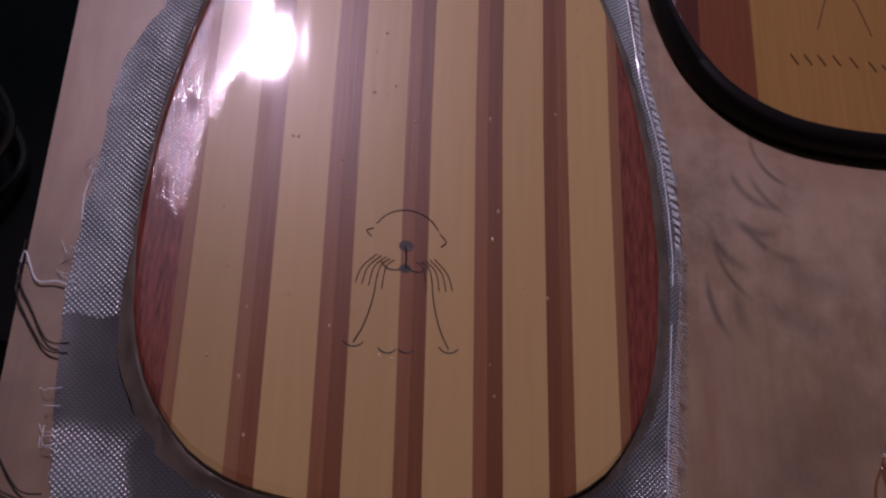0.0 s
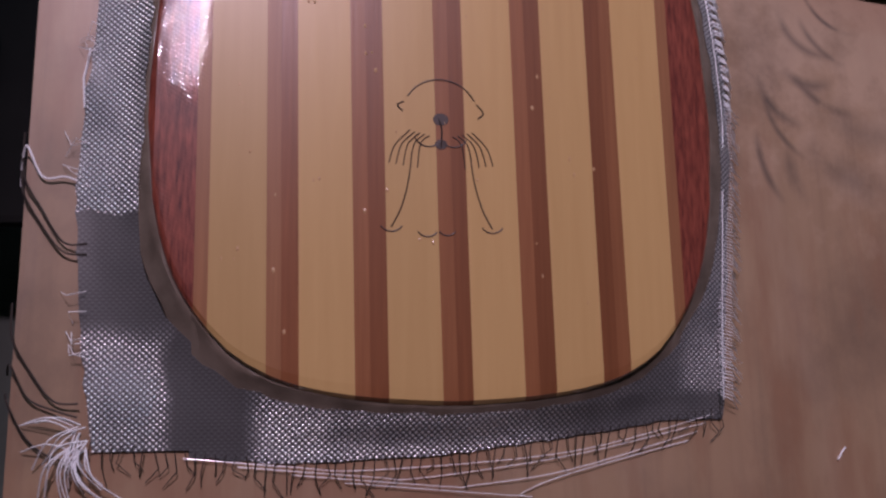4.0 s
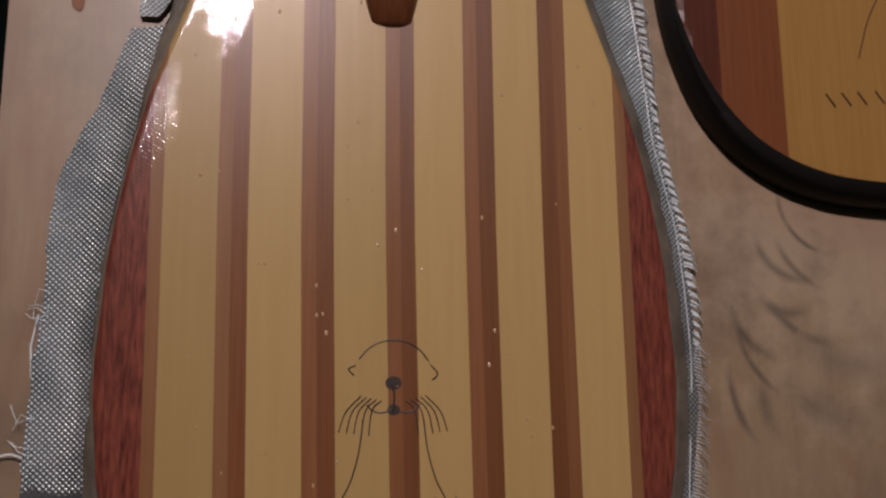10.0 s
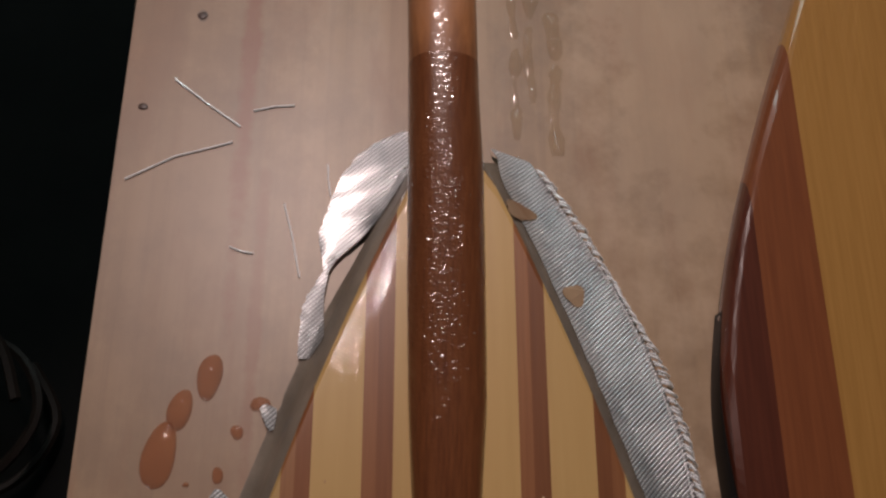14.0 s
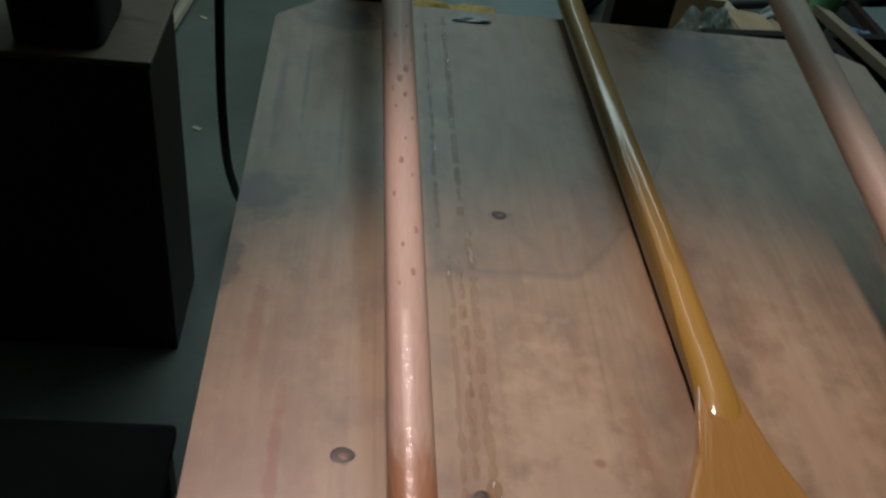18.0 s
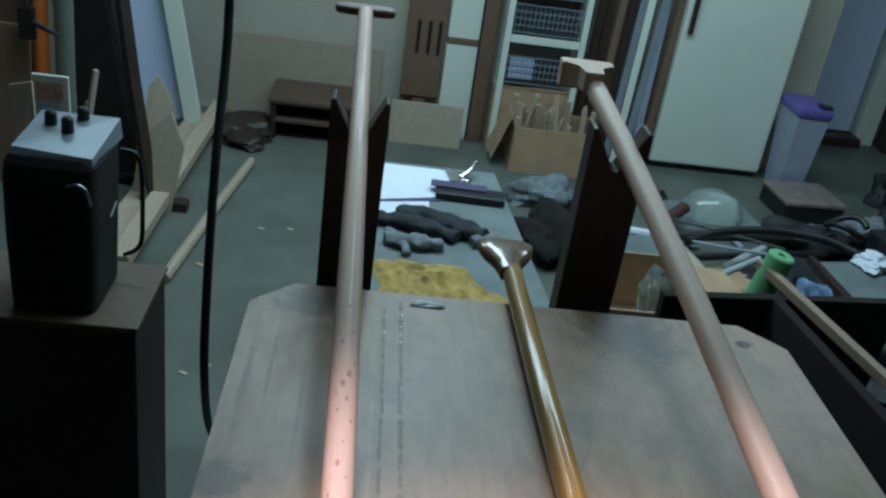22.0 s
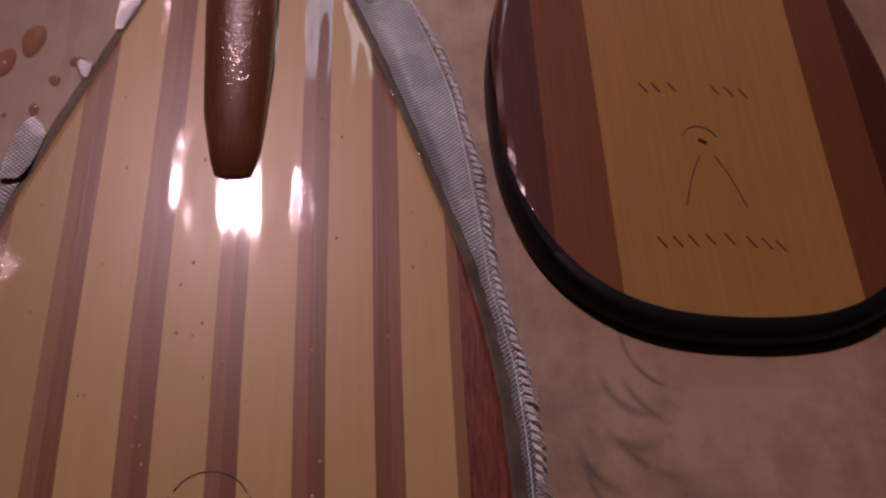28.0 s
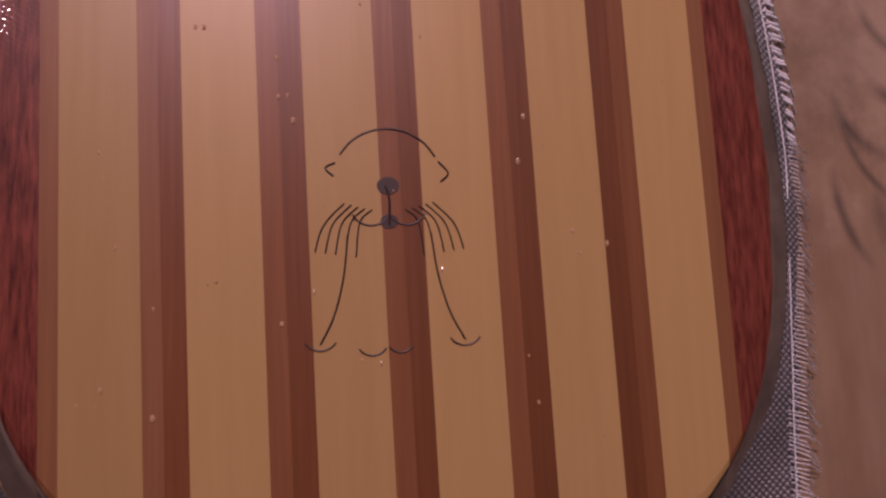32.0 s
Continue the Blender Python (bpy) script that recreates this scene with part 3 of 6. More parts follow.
for (a, material), (b, _) in zip(CUTS, CUTS[1:]):
    part("strip", blade1.strip(a, b, 7 if material is RED else 3), material, paddle, smooth=False)


def p1_line(y):
    return -0.2395 - 0.030 * (y - 0.44), 0.050 + 0.177 * (y - 0.45)


SP = [(0.2325, P1X - 0.003, 0.0150, 0.0068, 0.004), (0.2345, P1X - 0.003, 0.0158, 0.0092, 0.0055), (0.249, P1X - 0.003, 0.0180, 0.0122, 0.008), (0.268, P1X - 0.004, 0.0205, 0.0146, 0.010),
      (0.31, P1X - 0.004, 0.0258, 0.0168, 0.013), (0.36, P1X - 0.005, 0.033, 0.0172, 0.0148), (0.41, P1X - 0.006, 0.0425, 0.0168, 0.0158)]
for y in (0.44, 0.455):
    x, z = p1_line(y)
    SP.append((y, x, z, 0.0160, 0.0159))
part("glassed_shaft", shaft(SP, 24), SPINE, paddle, "glossy resin-soaked brown lower shaft", smooth=True)
ST = []
for i in range(7):
    y = 0.455 + i * 0.0295
    x, z = p1_line(y)
    ST.append((y, x, z, 0.0158 - 0.0006 * i / 6, 0.0158 - 0.0003 * i / 6))
part("stained_shaft", shaft(ST, 24), STAINED, paddle, "orange resin-stained stretch of the shaft", smooth=True)
UP = []
for i in range(15):
    y = 0.632 + i * (1.79 - 0.632) / 14
    x, z = p1_line(y)
    UP.append((y, x, z, 0.0152 - 0.002 * i / 14, 0.0155 - 0.002 * i / 14))
part("bare_shaft", shaft(UP, 24), BARE, paddle, "pale bare wood upper shaft with resin spots", smooth=True)
gx, gz = p1_line(1.805)
part("grip", shaft([(1.788, gx, gz, 0.044, 0.0055), (1.791, gx, gz, 0.053, 0.0080), (1.803, gx, gz + 0.001, 0.0555, 0.0090), (1.814, gx, gz + 0.002, 0.054, 0.0080), (1.818, gx, gz + 0.002, 0.047, 0.0055)], 24, 4.5), BROWNPANEL, paddle, "dark T grip", smooth=True)

# ---- varnished paddle lying beside it ----
P2X = 0.0055
PROFILE2 = [(0.163, 0.0), (0.1642, 0.024), (0.168, 0.046), (0.177, 0.068), (0.192, 0.087), (0.215, 0.102), (0.25, 0.1125), (0.30, 0.1160), (0.344, 0.1115),
            (0.40, 0.0985), (0.463, 0.0770), (0.51, 0.0590), (0.546, 0.0450), (0.58, 0.0300), (0.61, 0.0190), (0.64, 0.0160)]
blade2 = Blade(P2X, PROFILE2, 0.0015, lambda y: 0.020 * (y - 0.16) + 0.2 * max(0.0, y - 0.45) ** 2, 0.0105, 0.006)
paddle2 = thing("varnished_paddle", (P2X, 0.4, 0.0), "glossy varnished wooden paddle with golden centre and dark red edges", "paddle")
CUTS2 = [(-0.116, WALNUT), (-0.0905, MAHOGANY), (-0.0605, GOLD), (0.0605, MAHOGANY), (0.089, WALNUT), (0.116, None)]
for (a, material), (b, _) in zip(CUTS2, CUTS2[1:]):
    part("strip", blade2.strip(a, b, 8), material, paddle2)


def half_shaft(stations, angles, n=20, square=2.25):
    """One lamination of a glued-up shaft, between two angles round it."""
    rings = []
    for y, x, z, w, h in stations:
        a0, a1 = angles(y)
        ring = []
        for k in range(n):
            a = radians(a0 + (a1 - a0) * k / (n - 1))
            c, s = math.cos(a), math.sin(a)
            ring.append((x + w * math.copysign(abs(c) ** (2 / square), c), y, z + h * math.copysign(abs(s) ** (2 / square), s)))
        rings.append(ring)
    return loft(rings)


NECK2 = [(0.56, P2X, 0.0105, 0.0100, 0.0050), (0.582, P2X, 0.0130, 0.0165, 0.0075), (0.60, P2X, 0.0152, 0.0180, 0.0092), (0.615, P2X, 0.0170, 0.0176, 0.0118), (0.63, P2X, 0.0174, 0.0169, 0.0136), (0.66, P2X, 0.0170, 0.0163, 0.0146)]
SHAFT2 = NECK2[:]
for i in range(17):
    t = i / 16
    SHAFT2.append((0.69 + 0.67 * t, P2X - 0.001 - 0.019 * t, 0.0166 + 0.0084 * t, 0.0161 - 0.001 * t, 0.0147 - 0.001 * t))


def seam(y):
    """Angle of the glue line round the shaft: low on the side at the neck, nearer the top along the shaft."""
    return float(np.interp(y, [0.56, 0.62, 0.68, 0.76, 0.9], [188, 180, 160, 132, 122]))


part("shaft_lamination", half_shaft(SHAFT2, lambda y: (seam(y), 270)), OLIVE, paddle2, "olive brown half of the shaft", smooth=True)
LOWER2, UPPER2 = [r for r in SHAFT2 if r[0] < 0.78], [r for r in SHAFT2 if r[0] > 0.76]
part("neck", half_shaft(LOWER2, lambda y: (-90, seam(y) - 0.4)), SHAFTGOLD, paddle2, "golden neck of the shaft", smooth=True)
part("shaft_lamination", half_shaft(UPPER2, lambda y: (-90, seam(y) - 0.4)), SHAFTGOLD, paddle2, "yellow half of the shaft", smooth=True)
part("grip", shaft([(1.345, -0.0188, 0.0248, 0.0146, 0.0134), (1.37, -0.0185, 0.026, 0.022, 0.014), (1.395, -0.019, 0.028, 0.038, 0.0135), (1.41, -0.019, 0.030, 0.0445, 0.013), (1.425, -0.019, 0.031, 0.045, 0.012), (1.437, -0.019, 0.031, 0.039, 0.008)], 24, 2.8), GRIPBROWN, paddle2, "flared dark golden grip", smooth=True)

# black edging round the tip of the blade, its dark edge and shade in one strip, broad at the tip and running out along
# the sides
rim_l, rim_r = [], []
outline2 = [(float(y), float(h)) for y, h in zip(blade2.y, blade2.h) if y < 0.36 and h > 0.004]
for i, (y, h) in enumerate(outline2):
    (ya, ha), (yb, hb) = outline2[max(i - 1, 0)], outline2[min(i + 1, len(outline2) - 1)]
    d = Vector((hb - ha, yb - ya, 0)).normalized()
    inward = Vector((-d.y, d.x, 0)) if i else Vector((0, 1, 0))
    k = min(1.0, max(0.0, (0.34 - y) / 0.12))
    wide = float(np.interp(y, [0.163, 0.20, 0.235, 0.27, 0.32, 0.36], [0.0092, 0.0078, 0.0046, 0.0021, 0.0006, 0.00015]))
    inner = Vector((h, y, 0)) + inward * wide
    mid = Vector((h, y, 0)) + inward * wide * 0.35
    out = Vector((h, y, 0)) - inward * 0.0012 * k
    ztop = blade2.surface(min(abs(inner.x), blade2.half(inner.y) - 0.0002), inner.y)
    for sg, rings in ((-1, rim_l), (1, rim_r)):
        def at(p, z):
            return (P2X + sg * p.x, p.y, z)
        rings.append([at(inner, 0.0006), at(out, 0.0006), at(out, max(0.0025, ztop * 0.45 * k)), at(out * 0.6 + mid * 0.4, ztop * 0.88), at(mid, ztop + 0.0007 * k), at(inner, ztop + 0.0003 * k)])
part("edging", loft(list(reversed(rim_l)) + rim_r), BLACKRIM, paddle2, "black edging for the dark edge and shade round the tip", smooth=True)

# ---- bare paddle resting in the second notch ----


def p3_line(y):
    ys = [0.0, 0.3, 0.7, 1.1, 1.39, 1.6, 1.7]
    return float(np.interp(y, ys, [0.219, 0.2005, 0.1745, 0.149, 0.1265, 0.1045, 0.094])), -0.035 + 0.190 * y


paddle3 = thing("bare_paddle", (0.17, 0.3, 0.0), "unfinished pale wooden paddle with a T grip", "paddle")
P3S = []
for i in range(16):
    y = 0.30 + i * (1.575 - 0.30) / 15
    x, z = p3_line(y)
    P3S.append((y, x, z, 0.0152, 0.0156))
part("shaft", shaft(P3S, 16, 2.5), PALE, paddle3, smooth=True)
gx, gz = p3_line(1.63)
part("grip", join(box((gx - 0.045, 1.618, gz - 0.030), (gx + 0.045, 1.648, gz + 0.016), 0.005), loft([[(gx - a, y, gz - 0.018 - k), (gx + a, y, gz - 0.018 - k), (gx + a, y, gz + 0.0155), (gx - a, y, gz + 0.0155)] for y, a, k in ((1.565, 0.0150, -0.002), (1.60, 0.020, 0.0), (1.619, 0.040, 0.008))])), PALE, paddle3, "pale T grip")
blade3 = Blade(0.206, [(y * 0.9 - 0.20, h) for y, h in PROFILE1], 0.004, lambda y: 0.012 * max(0, y + 0.21), 0.009, 0.009)
for (a, material), (b, _) in zip([(-0.1135, MAHOGANY), (-0.04, BROWN), (0.04, MAHOGANY), (0.1135, None)], [(-0.04, None), (0.04, None), (0.1135, None)]):
    part("strip", blade3.strip(a, b, 6), material, paddle3)
part("throat", shaft([(0.06, 0.209, 0.014, 0.004, 0.004), (0.09, 0.209, 0.0155, 0.014, 0.008), (0.17, 0.2085, 0.0185, 0.0165, 0.011), (0.25, 0.206, 0.0205, 0.0162, 0.0145), (0.305, 0.2018, 0.0232, 0.0161, 0.016)], 16, 3.0), MAHOGANY, paddle3, smooth=True)

# ---- notched stands behind the bench ----


def stand(x, w):
    st = thing("notched_stand", (x, 1.39, FLOOR), "dark upright board with a V notch holding a paddle shaft", "stand", "paddle stands")
    bm = bmesh.new()
    h = w / 2
    prof = [(-h, FLOOR + 0.03), (h, FLOOR + 0.03), (h, 0.262), (h - 0.006, 0.264), (0.004, 0.200), (-0.004, 0.200), (-h + 0.006, 0.264), (-h, 0.262)]
    f = bm.faces.new([bm.verts.new((x + a, 1.365, b)) for a, b in prof])
    ex = bmesh.ops.extrude_face_region(bm, geom=[f])
    bmesh.ops.translate(bm, verts=[v for v in ex["geom"] if isinstance(v, bmesh.types.BMVert)], vec=(0, 0.045, 0))
    bmesh.ops.bevel(bm, geom=bm.edges[:], offset=0.0015, segments=1, affect="EDGES")
    part("upright", bm, DARKWOOD, st)
    part("foot", box((x - 0.06, 1.24 + 0.10, FLOOR), (x + 0.06, 1.60, FLOOR + 0.03), 0.003), DARKWOOD, st)
    return st


stand(-0.268, 0.084)
stand(0.112, 0.088)

# ---- the workshop beyond the bench ----
GREEN = plain("green_foam", (0.15, 0.40, 0.19), 0.8, vary=0.1)
PURPLE = plain("purple_plastic", (0.11, 0.095, 0.33), 0.4, vary=0.1)
BINGREY = plain("translucent_grey_plastic", (0.30, 0.33, 0.42), 0.4, vary=0.08)
ORANGE = plain("orange_plastic", (0.62, 0.17, 0.03), 0.45, vary=0.1)
YCLOTH = plain("yellow_cloth", (0.42, 0.295, 0.085), 0.9, vary=0.3, size=30)
DCLOTH = plain("dark_work_glove", (0.025, 0.030, 0.035), 0.9, vary=0.5, size=30)
GCLOTH = plain("grey_glove_palm", (0.17, 0.20, 0.215), 0.9, vary=0.4, size=30)
DARK = plain("dark_clutter", (0.022, 0.024, 0.026), 0.6, vary=0.5)
GREYTOP = plain("grey_table_top", (0.15, 0.185, 0.185), 0.6, vary=0.3, size=6)
DVIOLET = plain("dark_violet_card", (0.075, 0.065, 0.13), 0.5, vary=0.2)
PINKPRINT = plain("faded_print", (0.50, 0.30, 0.24), 0.6, vary=0.5, size=60)
BAG = plain("clear_plastic_bag", (0.40, 0.46, 0.46), 0.25, vary=0.3)

# pale fridge
fridge = thing("fridge", (1.51, 4.6, FLOOR), "tall off-white fridge with dark handle", "fridge")
part("body", box((1.215, 4.56, FLOOR + 0.03), (1.805, 4.655, 0.85), 0.008), WHITE, fridge)
fridge_door = part("door", box((1.215, 4.50, FLOOR + 0.035), (1.805, 4.556, 0.85), 0.012), WHITE, fridge)
part("kick", box((1.225, 4.525, FLOOR), (1.795, 4.65, FLOOR + 0.03), 0.002), BLACK, fridge)
part("handle", box((1.24, 4.475, -0.24), (1.262, 4.50, 0.3), 0.004), DARKWOOD, fridge_door, "dark handle")

# pale blue door in the recess
door = thing("door_1", (2.5, 5.4, FLOOR), "pale blue closed door in a white frame", "door", kind="structure")
leaf = part("leaf", box((2.08, 5.36, FLOOR + 0.06), (2.70, 5.40, 1.06), 0.004), DOORBLUE, door)
part("handle", tube(smooth_line([(2.64, 5.36, 0.10), (2.64, 5.32, 0.10), (2.60, 5.315, 0.10), (2.55, 5.315, 0.10)]), 0.009, 8), STEEL, leaf, "lever handle")
part("frame", box((2.72, 5.30, FLOOR), (2.84, 5.45, 1.14), 0.006), WHITE, door)
part("sill", box((2.08, 5.22, FLOOR), (2.72, 5.40, FLOOR + 0.055), 0.004), DARKWOOD, door)
solid("wall_panel", box((2.86, 5.18, FLOOR), (3.38, 5.3, 1.2), 0.004), DARKWOOD, "dark panel beside the blue door", "panel", kind="structure")

# bin with purple lid
bin_ = thing("waste_bin", (1.90, 4.40, FLOOR), "tall grey plastic bin with a purple lid", "bin")
part("tub", loft([[(1.90 + sx * w, 4.40 + sy * d, z) for sx, sy in ((-1, -1), (1, -1), (1, 1), (-1, 1))] for z, w, d in ((FLOOR, 0.056, 0.09), (FLOOR + 0.42, 0.078, 0.12))]), BINGREY, bin_)
bin_lid = part("lid", box((1.812, 4.27, FLOOR + 0.42), (1.988, 4.53, FLOOR + 0.475), 0.02), PURPLE, bin_, "purple lid")
part("latch", box((1.92, 4.28, FLOOR + 0.470), (1.98, 4.34, FLOOR + 0.488), 0.005), BLACK, bin_lid)

# carton full of wood offcuts
carton = thing("carton", (0.65, 4.35, FLOOR), "open cardboard box full of wood offcuts", "box")
for lo, hi in (((0.44, 4.22, FLOOR), (0.86, 4.225, -0.72)), ((0.44, 4.5, FLOOR), (0.86, 4.505, -0.72)), ((0.44, 4.226, FLOOR), (0.445, 4.499, -0.72)), ((0.855, 4.226, FLOOR), (0.86, 4.499, -0.72)), ((0.446, 4.226, FLOOR), (0.854, 4.499, FLOOR + 0.005))):
    part("side", box(lo, hi, 0.001), CARD, carton)
part("flap", box((0.345, 4.24, -0.90), (0.35, 4.48, -0.66), 0.001, lean=(0, 18)), CARD, carton)
random.seed(5)
for i in range(24):
    x, y = random.uniform(0.47, 0.83), random.uniform(4.26, 4.47)
    part("offcut", box((x - 0.013, y - 0.006, FLOOR + 0.008), (x + 0.013, y + 0.006, random.uniform(-0.70, -0.58)), 0.001, random.uniform(0, 180), (random.uniform(-9, 9), random.uniform(-9, 9))), PINE, carton)

# panels and racks against the back wall
solid("plywood_offcut", box((-0.15, 4.44, FLOOR), (0.21, 4.455, -0.735), 0.002, 0, (-6, 0)), PLY, "sheet of plywood leaning low against the wall", "board")
slots = thing("slotted_panel", (-0.01, 4.62, FLOOR), "brown wooden panel with three dark slots", "panel")
part("panel", box((-0.115, 4.61, FLOOR + 0.2), (0.075, 4.65, 1.2), 0.003), BROWNPANEL, slots)
for x in (-0.055, 0.0, 0.05):
    part("slot", box((x - 0.008, 4.602, -0.52), (x + 0.008, 4.612, -0.36), 0.002), BLACK, slots)
part("leg", box((-0.05, 4.62, FLOOR), (0.02, 4.65, FLOOR + 0.2), 0.002), BROWNPANEL, slots)
# tall white panel in two pieces with a dark rail between them
white_panel = thing("tall_white_panel", (0.17, 4.6, FLOOR), "tall narrow white panel with a dark cross rail", "cabinet")
part("door", box((0.09, 4.60, FLOOR), (0.245, 4.64, -0.455), 0.003), WHITE, white_panel)
part("door", box((0.09, 4.60, -0.425), (0.245, 4.64, 1.2), 0.003), WHITE, white_panel)
part("rail", box((0.09, 4.595, -0.455), (0.245, 4.64, -0.425), 0.003), BROWNPANEL, white_panel)
solid("wall_post", box((0.255, 4.58, FLOOR), (0.325, 4.65, 1.3), 0.003), BROWNPANEL, "brown wooden post at the wall", "post")

rack = thing("wire_rack", (0.56, 4.5, FLOOR), "white rack with wire baskets", "rack")
for x in (0.365, 0.735):
    part("upright", box((x - 0.015, 4.46, FLOOR), (x + 0.015, 4.63, 0.9), 0.003), WHITE, rack)
for z in (-0.38, -0.02, 0.34):
    part("cross_bar", box((0.381, 4.465, z), (0.719, 4.49, z + 0.035), 0.002), WHITE, rack)
for z0 in (-0.58, -0.33, -0.15, 0.03):
    bms = []
    for k in range(15):
        x = 0.39 + k * 0.0229
        bms.append(box((x, 4.47, z0), (x + 0.003, 4.473, z0 + 0.14), 0))
    for k in range(5):
        bms.append(box((0.386, 4.466, z0 + k * 0.033), (0.714, 4.469, z0 + k * 0.033 + 0.004), 0))
    part("basket", join(*bms), GREYMETAL, rack)
    part("stored_item", box((0.40, 4.50, z0 + 0.01), (0.70, 4.62, z0 + 0.10), 0.02), DARK, rack)
part("basket_box", box((0.40, 4.48, -0.56), (0.52, 4.50, -0.46), 0.004), BLUEWHITE, rack)
solid("low_carton", box((0.345, 4.49, FLOOR), (0.72, 4.64, -0.61), 0.004), CARD, "plain cardboard box behind the offcuts", "box")

# dark lengths leaning between rack and fridge
random.seed(11)
for i in range(9):
    x = 0.79 + i * 0.047
    mat = (DARKWOOD, DARKWOOD, BROWNPANEL, DARKWOOD, GREYMETAL, WHITE, GREYMETAL, BINGREY, BROWNPANEL)[i]
    solid("leaning_length", box((x - 0.018, 4.50, FLOOR), (x + 0.018, 4.53, 1.1), 0.003, random.uniform(-12, 12), (-3, random.uniform(0.5, 3))), mat, "long narrow length of stock leaning on the wall", "stock", "leaning stock")

# low open wooden step bench at the wall
step = thing("step_bench", (-0.5, 4.45, FLOOR), "low brown wooden bench with open shelf", "bench")
part("top", box((-0.74, 4.30, -0.775), (-0.27, 4.62, -0.74), 0.016), DARKBROWN, step)
part("shelf", box((-0.71, 4.31, -0.865), (-0.30, 4.61, -0.845), 0.004), DARKBROWN, step)
for x in (-0.715, -0.305):
    part("side", box((x - 0.014, 4.31, FLOOR), (x + 0.014, 4.61, -0.775), 0.004), DARKWOOD, step)
part("back", box((-0.70, 4.60, FLOOR), (-0.32, 4.612, -0.775), 0.002), DARKWOOD, step)
solid("wall_board", box((-0.98, 4.628, FLOOR), (-0.22, 4.642, -0.535), 0.002, 0, (-0.6, 0)), BUFF, "buff board standing along the foot of the wall", "board")

# heater standing on a dark crate
LIDTAN = wood("tan_lid_wood", (0.20, 0.15, 0.10), (0.28, 0.215, 0.145), 0.6, grain=(30, 4, 30))
crate = thing("crate", (-0.86, 1.62, FLOOR), "dark wooden crate with a tan lid", "crate")
part("body", box((-1.10, 1.52, FLOOR), (-0.628, 1.745, -0.264), 0.004), DARKWOOD, crate)
part("lid", box((-1.105, 1.515, -0.262), (-0.623, 1.75, -0.25), 0.003), DULLTAN, crate, "dull tan lid")
heater = thing("heater", (-0.775, 1.63, -0.25), "black portable heater with a grey control panel", "heater")
HB = []
for z, x0, x1, y0, y1 in ((-0.25, -0.845, -0.712, 1.548, 1.70), (-0.243, -0.852, -0.703, 1.540, 1.708), (-0.10, -0.852, -0.698, 1.536, 1.712), (0.0, -0.850, -0.695, 1.538, 1.714), (0.028, -0.848, -0.695, 1.545, 1.714), (0.040, -0.842, -0.700, 1.556, 1.712)):
    mx, my, wx, wy = (x0 + x1) / 2, (y0 + y1) / 2, (x1 - x0) / 2, (y1 - y0) / 2
    HB.append([(mx + wx * math.copysign(abs(math.cos(a)) ** 0.28, math.cos(a)), my + wy * math.copysign(abs(math.sin(a)) ** 0.28, math.sin(a)), z) for a in (2 * math.pi * k / 40 for k in range(40))])
part("body", loft(HB), HEATER, heater)
panel = part("control_panel", loft([[(x, y, z) for x, y, z in row] for row in (((-0.838, 1.560, 0.041), (-0.700, 1.555, 0.034), (-0.694, 1.714, 0.028), (-0.838, 1.714, 0.041)), ((-0.834, 1.568, 0.052), (-0.702, 1.560, 0.046), (-0.696, 1.710, 0.066), (-0.832, 1.710, 0.066)))]), GREYMETAL, heater, "sloping grey panel")
for x, y in ((-0.800, 1.660), (-0.765, 1.638), (-0.755, 1.692)):
    part("knob", tube([(x, y, 0.050), (x, y, 0.066), (x, y, 0.082), (x, y, 0.086)], 0.0105, 14, (1.1, 1.0, 0.95, 0.6)), BLACK, panel)
part("grille", join(*[box((-0.835, 1.533, -0.215 + 0.02 * k), (-0.745, 1.5365, -0.209 + 0.02 * k), 0.001) for k in range(10)]), HEATER, heater)
part("handle", tube(smooth_line([(-0.694, 1.695, 0.012), (-0.668, 1.70, 0.004), (-0.660, 1.705, -0.03), (-0.660, 1.708, -0.12), (-0.665, 1.705, -0.185), (-0.694, 1.695, -0.205)]), 0.0045), BLACK, heater)
part("trim", tube(smooth_line([(-0.738, 1.535, 0.004), (-0.722, 1.534, 0.008), (-0.708, 1.536, 0.0), (-0.701, 1.540, -0.03)]), 0.0030), STEEL, heater, "chrome trim")
part("label_bar", box((-0.6945, 1.62, -0.085), (-0.6915, 1.66, -0.079), 0.001, 0, (20, 0)), GREYMETAL, heater, "pale bar of unreadable print")

# hanging cable
solid("hanging_cable", tube(smooth_line([(-0.56, 1.95, 1.6), (-0.555, 1.98, 0.5), (-0.553, 1.97, 0.18), (-0.553, 1.86, -0.06), (-0.55, 1.77, -0.32), (-0.55, 1.76, -0.52), (-0.553, 1.86, -0.74), (-0.53, 2.0, -0.93), (-0.40, 2.1, -0.945)], 10), 0.0095, 10), RUBBER, "black cable hanging down to the floor", "cable", smooth=True)

# lumber on the floor
for k, (lo, hi, turn) in enumerate((((-1.055, 2.86, FLOOR + 0.04), (-0.985, 4.52, FLOOR + 0.085), -1.5), ((-1.16, 2.9, FLOOR), (-1.07, 4.45, FLOOR + 0.04), -2))):
    solid("timber", box(lo, hi, 0.003, turn), PINE, "pale sawn timber lying on the floor", "timber", "floor timber")
solid("timber_block", box((-1.10, 3.4, FLOOR), (-0.93, 3.46, FLOOR + 0.038), 0.003), DARKWOOD, "dark block under the timber", "block")
